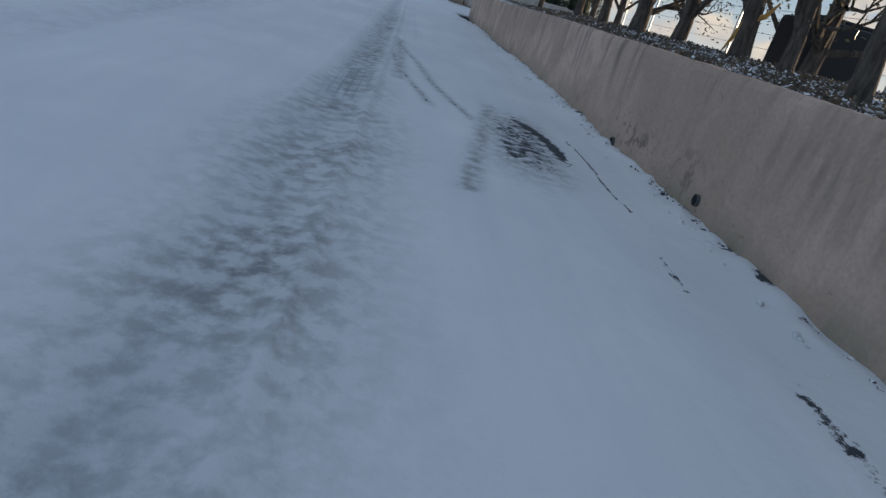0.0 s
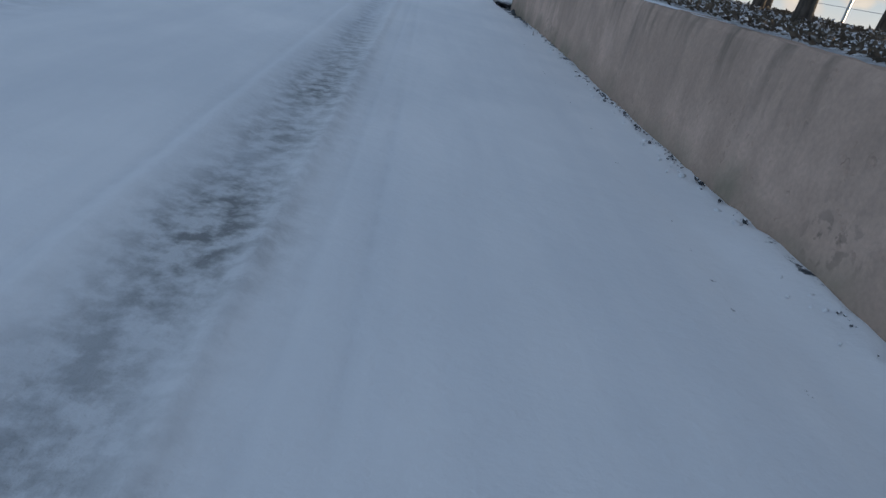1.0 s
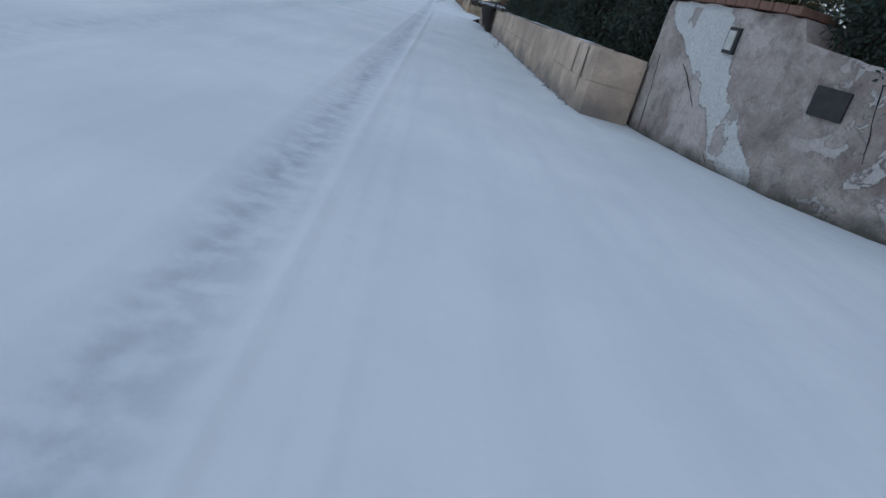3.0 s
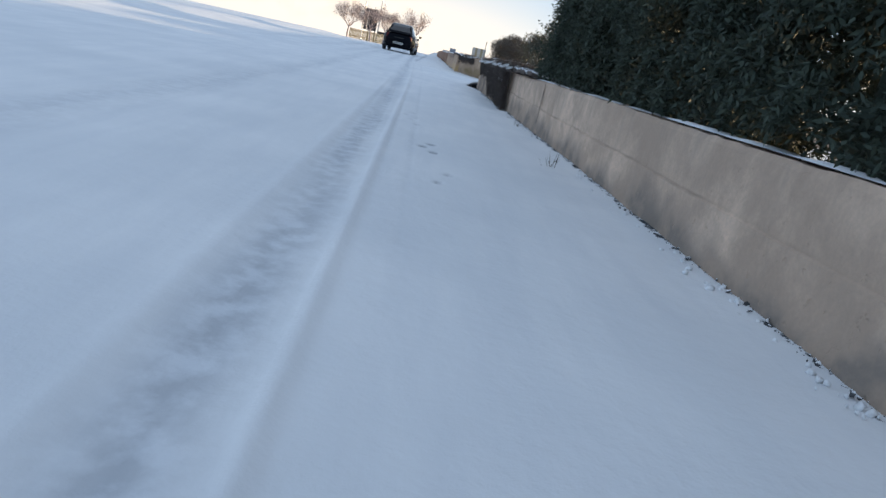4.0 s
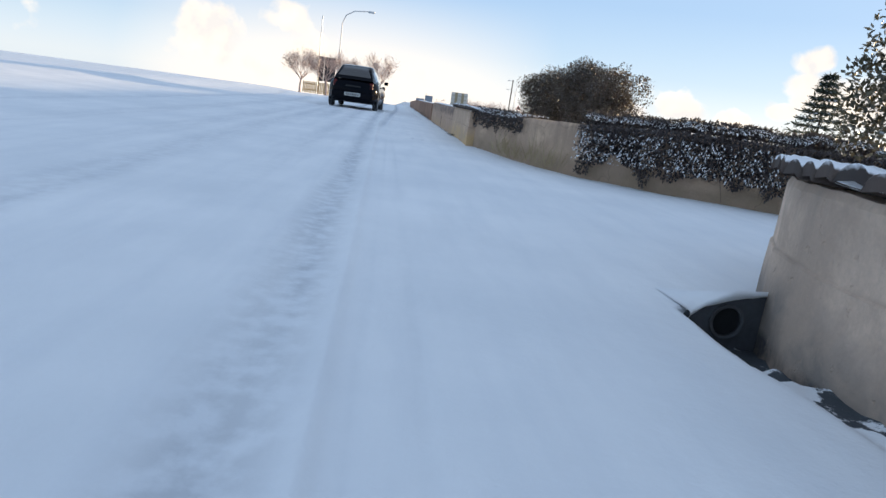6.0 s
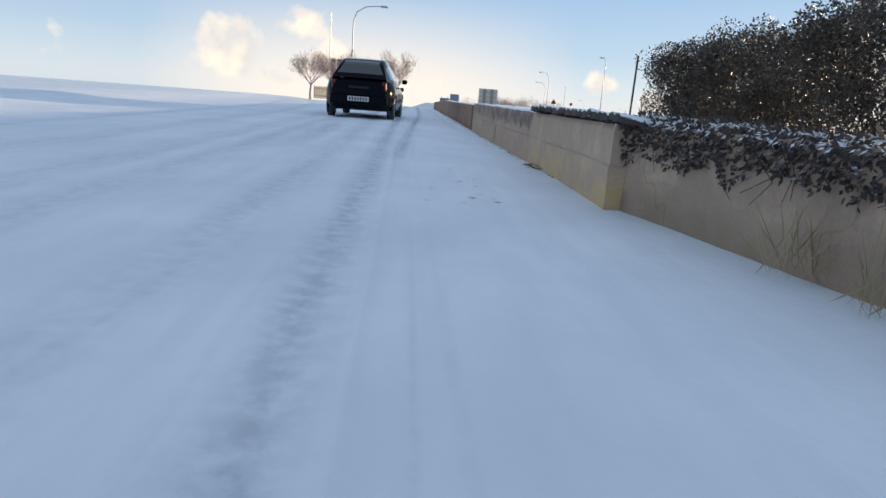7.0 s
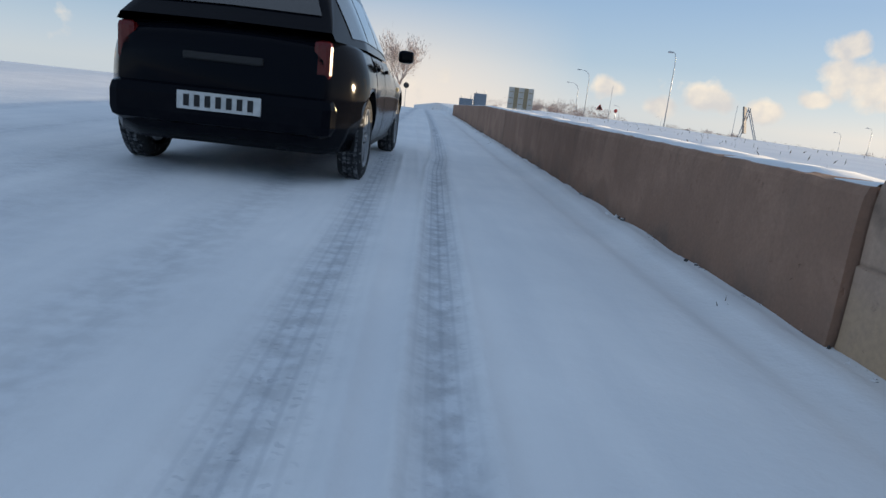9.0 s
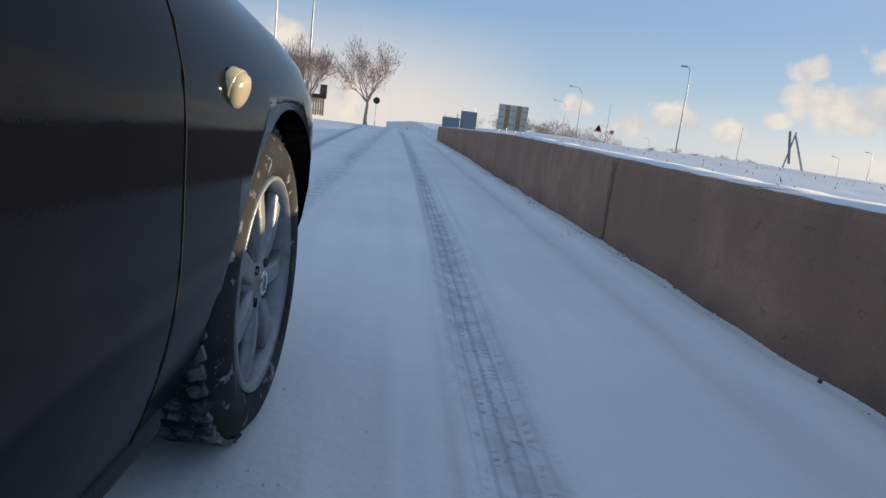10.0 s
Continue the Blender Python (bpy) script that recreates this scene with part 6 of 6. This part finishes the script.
def hull():
    bm = bmesh.new()
    ys = [-3.06, -3.02, -2.9, -2.75] + [-2.6 + 0.05 * i for i in range(57)] + [0.25, 0.35, 0.45, 0.55, 0.62, 0.68, 0.72, 0.745]
    rows = []
    for y in ys:
        end = max(0.0, (y - 0.55) / 0.195, (-2.9 - y) / 0.16)
        lo, d = 0.20 + 0.12 * min(1, end) ** 2, deck(y) - 0.10 * min(1, end) ** 2
        zs = [lo, lo + 0.03, 0.30, 0.38, 0.46, 0.54, 0.60, 0.66, 0.72, 0.78, d - 0.045, d - 0.015, d]
        zs = sorted(max(lo + 0.004 * i, min(z, d - 0.002 * (12 - i))) for i, z in enumerate(zs))
        pts = [(0.0, lo), (flank(y, lo) - 0.10, lo)] + [(flank(y, z), z) for z in zs[1:11]]
        top = flank(y, zs[10])
        pts += [(top * 0.93, d - 0.010), (top * 0.80, d + 0.004), (top * 0.45, d + 0.018), (0.0, d + 0.022)]
        left = [(-a, b) for a, b in reversed(pts[1:-1])]
        loop = pts + left
        rows.append([bm.verts.new((MID + a, y, b)) for a, b in loop])
    k = len(rows[0])
    for a, b in zip(rows, rows[1:]):
        for j in range(k):
            bm.faces.new((a[j], a[(j + 1) % k], b[(j + 1) % k], b[j]))
    bm.faces.new(rows[0])
    bm.faces.new(rows[-1][::-1])
    bmesh.ops.recalc_face_normals(bm, faces=bm.faces)
    return bm


body = part("body", hull(), M_PAINT, car, smooth=True)
cut_bm = bmesh.new()
for y in (0.0, WB):
    got = bmesh.ops.create_cone(cut_bm, cap_ends=True, segments=56, radius1=0.342, radius2=0.342, depth=2.2)["verts"]
    bmesh.ops.transform(cut_bm, verts=got, matrix=Matrix.Translation((MID, y, 0.295)) @ Matrix.Rotation(radians(90), 4, "Y"))
cutter = part("cutter", cut_bm, M_WELL)
mod = body.modifiers.new("arches", "BOOLEAN")
mod.object, mod.operation, mod.solver = cutter, "DIFFERENCE", "EXACT"
body.parent = None
done = bpy.data.meshes.new_from_object(body.evaluated_get(bpy.context.evaluated_depsgraph_get()))
body.modifiers.clear()
body.data = done
body.data.materials.clear()
body.data.materials.append(M_PAINT)
body.data.polygons.foreach_set("material_index", [0] * len(body.data.polygons))
body.parent = car
bpy.data.objects.remove(cutter)


def skin(y0, y1, z0, z1, out, nose=False, side=1):
    """A sheet that follows the flank, a little proud of it, with turned-in edges."""
    bm = bmesh.new()
    ny, nz = 14, 16
    grid = []
    for i in range(ny + 1):
        y = y0 + (y1 - y0) * i / ny
        grid.append([bm.verts.new((MID + side * (flank(y, z0 + (z1 - z0) * j / nz) + out), y, z0 + (z1 - z0) * j / nz)) for j in range(nz + 1)])
    for i in range(ny):
        for j in range(nz):
            q = (grid[i][j], grid[i + 1][j], grid[i + 1][j + 1], grid[i][j + 1])
            bm.faces.new(q if side > 0 else q[::-1])
    for f in bm.faces:
        f.smooth = True
    rim = [e for e in bm.edges if e.is_boundary]
    for e in rim:
        e.smooth = False
    got = bmesh.ops.extrude_edge_only(bm, edges=rim)["geom"]
    for v in (g for g in got if isinstance(g, bmesh.types.BMVert)):
        v.co.x -= side * (out + 0.012)
    bmesh.ops.recalc_face_normals(bm, faces=bm.faces)
    return bm


for side in (1, -1):
    for y0, y1, nm in ((-1.50, -0.515, "front_door"), (-2.09, -1.51, "rear_door")):
        d = part(nm, skin(y0, y1, 0.235, 0.885, 0.0015, side=side), M_PAINT, car)
        hx = MID + side * (flank(y0 + 0.14, 0.80) + 0.018)
        part("handle", box(hx, y0 + 0.16, 0.80, 0.03, 0.17, 0.03, 0.008), M_PAINT, d)
        # a near-black tube along the door edge paints the shade between the panels
        gap = [(MID + side * (flank(y1, 0.235 + 0.65 * i / 12) + 0.0005), y1 + 0.004, 0.235 + 0.65 * i / 12) for i in range(13)]
        part("door_gap", tube(gap, 0.0028, 5), M_WELL, d, "near-black tube painted as the shade of the shut line")
    part("sill", box(MID + side * 0.775, -1.22, 0.225, 0.05, 1.62, 0.05, 0.015), M_CAR_PLASTIC, car)
    lens = part("side_repeater", lathe([(0.0005, 0.013), (0.014, 0.012), (0.022, 0.009), (0.026, 0.0), (0.026, -0.01)], 28), M_LENS, car, "oval clear side repeater", smooth=True)
    lens.matrix_basis = pose(MID + side * (flank(-0.325, 0.660) + 0.001), -0.325, 0.660, 0, 14 * side, 0 if side > 0 else 180) @ Matrix.Diagonal((1, 1.42, 1.02, 1))
    part("repeater_bezel", lathe([(0.0255, 0.002), (0.0272, 0.001), (0.0275, -0.012)], 28), M_LENS, lens, smooth=True)
    part("mirror", box(MID + side * 0.93, -0.62, 0.98, 0.15, 0.10, 0.12, 0.035), M_PAINT, car)

# cabin: one smooth shell lofted over the belt line
def roof_line(y):
    """Height of the shell's middle line along the car."""
    return float(np.interp(y, (-3.02, -2.90, -2.62, -2.40, -2.0, -1.6, -1.32, -1.15, -0.85, -0.46), (0.96, 1.06, 1.33, 1.425, 1.462, 1.468, 1.44, 1.385, 1.19, 0.925)))


def shell(y, v, out=0.0):
    """A point of the shell's right half: v runs 0 to 1 up the side and 1 to 2 over the roof."""
    z0 = deck(y) - 0.02
    top = max(z0 + 0.02, roof_line(y))
    lo = 0.775 - 0.10 * max(0.0, (-2.3 - y) / 0.72) - 0.05 * max(0.0, (y + 0.95) / 0.5)
    hi = lo - 0.215 * (top - z0) / 0.5
    k = 0.10 * min(1.0, (top - z0) / 0.4)
    if v <= 1:
        x, z = lo + (hi - lo) * v ** 1.15, z0 + (top - k * 0.75 - z0) * v
        nx, nz = 0.93, 0.36
    else:
        w = v - 1
        a = min(1.0, w / 0.32) * math.pi / 2
        x = hi - k * (1 - math.cos(a)) if w < 0.32 else (hi - k) * (1 - (w - 0.32) / 0.68)
        z = top - k * 0.75 + k * 0.70 * math.sin(a) + 0.012 * max(0.0, w - 0.32)
        nx, nz = math.cos(a) * 0.9, math.sin(a)
    return Vector((x + out * nx, y, z + out * nz))


def loft(ys, vs, out, closed_sides, slope=0.0):
    """A sheet over part of the shell; closed_sides mirrors it across the middle."""
    bm = bmesh.new()
    rows = []
    for y in ys:
        right = [shell(y, v, out) + Vector((0, slope * out, 0)) for v in vs]
        pts = [Vector((MID + p.x, p.y, p.z)) for p in right]
        if closed_sides:
            pts += [Vector((MID - p.x, p.y, p.z)) for p in reversed(right[:-1])]
        rows.append([bm.verts.new(p) for p in pts])
    for p, q in zip(rows, rows[1:]):
        for j in range(len(p) - 1):
            bm.faces.new((p[j], p[j + 1], q[j + 1], q[j]))
    bmesh.ops.recalc_face_normals(bm, faces=bm.faces)
    return bm


part("roof", loft(np.linspace(-3.02, -0.46, 44), [i / 8 for i in range(17)], 0.0, True), M_PAINT, car, smooth=True)
part("windscreen", loft(np.linspace(-1.16, -0.54, 9), [1.36 + 0.08 * i for i in range(9)], 0.006, True, slope=1.2), M_GLASS, car, smooth=True)
part("rear_window", loft(np.linspace(-2.90, -2.50, 7), [1.36 + 0.08 * i for i in range(9)], 0.006, True, slope=-1.2), M_GLASS, car, smooth=True)
for side in (1, -1):
    for y0, y1, nm in ((-1.46, -0.84, "side_window"), (-2.10, -1.51, "side_window"), (-2.62, -2.15, "quarter_window")):
        bm = loft(np.linspace(y0, y1, 7), [0.14 + 0.10 * i for i in range(8)], 0.005, False)
        if side < 0:
            for v in bm.verts:
                v.co.x = 2 * MID - v.co.x
            bmesh.ops.reverse_faces(bm, faces=bm.faces[:])
        part(nm, bm, M_GLASS, car, smooth=True)
# tail and nose
for side in (1, -1):
    part("tail_lamp", box(MID + side * 0.605, -3.02, 0.79, 0.12, 0.08, 0.24, 0.035), M_RED_LENS, car, "red tail lamp")
    part("headlamp", box(MID + side * 0.55, 0.60, 0.67, 0.26, 0.16, 0.15, 0.05), M_LENS, car, "clear headlamp")
part("rear_bumper", box(MID, -3.03, 0.44, 1.42, 0.17, 0.26, 0.075), M_PAINT, car)
plate = part("rear_plate", box(MID, -3.118, 0.47, 0.52, 0.012, 0.11, 0.003), M_PLATE, car, "pale number plate")
for i in range(7):
    part("plate_bar", box(MID - 0.20 + 0.066 * i, -3.126, 0.47, 0.034, 0.004, 0.07), M_CAR_PLASTIC, plate)
part("front_grille", box(MID, 0.735, 0.50, 0.75, 0.04, 0.12, 0.02), M_CAR_PLASTIC, car)
part("tailgate_handle", box(MID, -3.06, 0.74, 0.5, 0.03, 0.05, 0.012), M_CAR_PLASTIC, car)


def wheel(y, side):
    """Tyre, dished rim, seven split spokes, hub cap and bolts; the outer face is at local x = 0."""
    w = new("wheel")
    w.parent = car
    x = 0.0 if side > 0 else 2 * MID
    w.matrix_basis = Matrix.Translation((x, y, TYRE_R + 0.004)) @ (Matrix() if side > 0 else Matrix.Rotation(math.pi, 4, "Z"))
    R, q = TYRE_R, 0.207
    ty = part("tyre", lathe([(q, -0.010), (q + 0.006, 0.0), (q + 0.020, 0.006), (q + 0.045, 0.010), (R - 0.030, 0.004), (R - 0.013, -0.010), (R - 0.002, -0.035), (R, -0.08), (R - 0.002, -0.13), (R - 0.02, -0.16), (q + 0.02, -0.17), (q, -0.16)], 64), M_RUBBER, w, smooth=True)
    bm = bmesh.new()
    for i in range(56):
        a = 2 * math.pi * i / 56
        for xx, tw in ((-0.030, 0.3), (-0.070, -0.3), (-0.105, 0.3)):
            b_box(bm, xx, (R + 0.002) * math.cos(a), (R + 0.002) * math.sin(a), 0.026, 0.022, 0.010, 0, Matrix.Rotation(a - math.pi / 2, 4, "X") @ Matrix.Rotation(tw, 4, "Z"))
    part("tread", bm, M_TREAD, ty, "tread blocks with pale patches painted for snow and light")
    rim = part("rim", lathe([(q + 0.002, -0.006), (q + 0.001, 0.003), (q - 0.006, 0.004), (q - 0.014, -0.006), (q - 0.020, -0.040), (q - 0.028, -0.15)], 64), M_ALLOY, w, "silver alloy rim", smooth=True)
    part("brake_disc", lathe([(0.0005, -0.10), (0.135, -0.10), (0.135, -0.115)], 40), M_WELL, rim)
    for i in range(7):
        a = 2 * math.pi * (i + 0.2) / 7
        bm = bmesh.new()
        rows = []
        for f, wd, xo, th in ((0.040, 0.020, -0.012, 0.030), (0.080, 0.0185, -0.007, 0.028), (0.125, 0.020, -0.006, 0.024), (0.165, 0.024, -0.009, 0.022), (0.196, 0.033, -0.012, 0.020)):
            rows.append([bm.verts.new(v) for v in ((xo - th, -wd, f), (xo - 0.004, -wd, f), (xo, -wd * 0.55, f), (xo - 0.002, 0, f), (xo, wd * 0.55, f), (xo - 0.004, wd, f), (xo - th, wd, f))])
        for p, n in zip(rows, rows[1:]):
            for j in range(6):
                bm.faces.new((p[j], p[j + 1], n[j + 1], n[j]))
        bmesh.ops.transform(bm, verts=bm.verts, matrix=Matrix.Rotation(a, 4, "X"))
        bmesh.ops.recalc_face_normals(bm, faces=bm.faces)
        part("spoke", bm, M_ALLOY, rim, smooth=True)
    part("hub", lathe([(0.0005, -0.004), (0.026, -0.005), (0.031, -0.010), (0.052, -0.014), (0.060, -0.022), (0.060, -0.05)], 36), M_ALLOY, rim, smooth=True)
    part("hub_badge", lathe([(0.016, -0.0035), (0.020, -0.0015), (0.024, -0.0045)], 28), M_CHROME, rim, smooth=True)
    for i in range(4):
        a = 2 * math.pi * (i + 0.5) / 4
        b = part("bolt_hole", lathe([(0.0005, -0.0125), (0.008, -0.0125), (0.0095, -0.009)], 14), M_WELL, rim)
        b.matrix_basis = Matrix.Translation((0, 0.045 * math.cos(a), 0.045 * math.sin(a)))
    return w


for y in (0.0, WB):
    for side in (1, -1):
        wheel(y, side)
        bm = bmesh.new()
        arcs = []
        for rr, xx in ((0.336, -0.03), (0.338, -0.20), (0.02, -0.205)):
            arcs.append([bm.verts.new((xx, rr * math.cos(a), rr * math.sin(a))) for a in (math.pi * (k / 24 * 1.12 - 0.06) for k in range(25))])
        for p, n in zip(arcs, arcs[1:]):
            for k in range(24):
                bm.faces.new((p[k], p[k + 1], n[k + 1], n[k]))
        well = part("wheel_well", bm, M_WELL, car, smooth=True)
        well.matrix_basis = Matrix.Translation((0.0 if side > 0 else 2 * MID, y, 0.295)) @ (Matrix() if side > 0 else Matrix.Rotation(math.pi, 4, "Z"))
# thrown snow that clings round the front wheel's foot
r = np.random.default_rng(15)
bm = bmesh.new()
for i in range(150):
    s = float(r.uniform(0.002, 0.0065))
    q = bmesh.ops.create_icosphere(bm, subdivisions=1, radius=s)["verts"]
    bmesh.ops.translate(bm, verts=q, vec=(-0.22 + float(r.normal(0, 0.13)), 64.6 + float(r.normal(0, 0.9)), -0.006))
tagged(part("snow_clods", bm, M_SNOW, None, smooth=True), "loose snow clods lying beside the front wheel", "snow clods", kind="stuff")
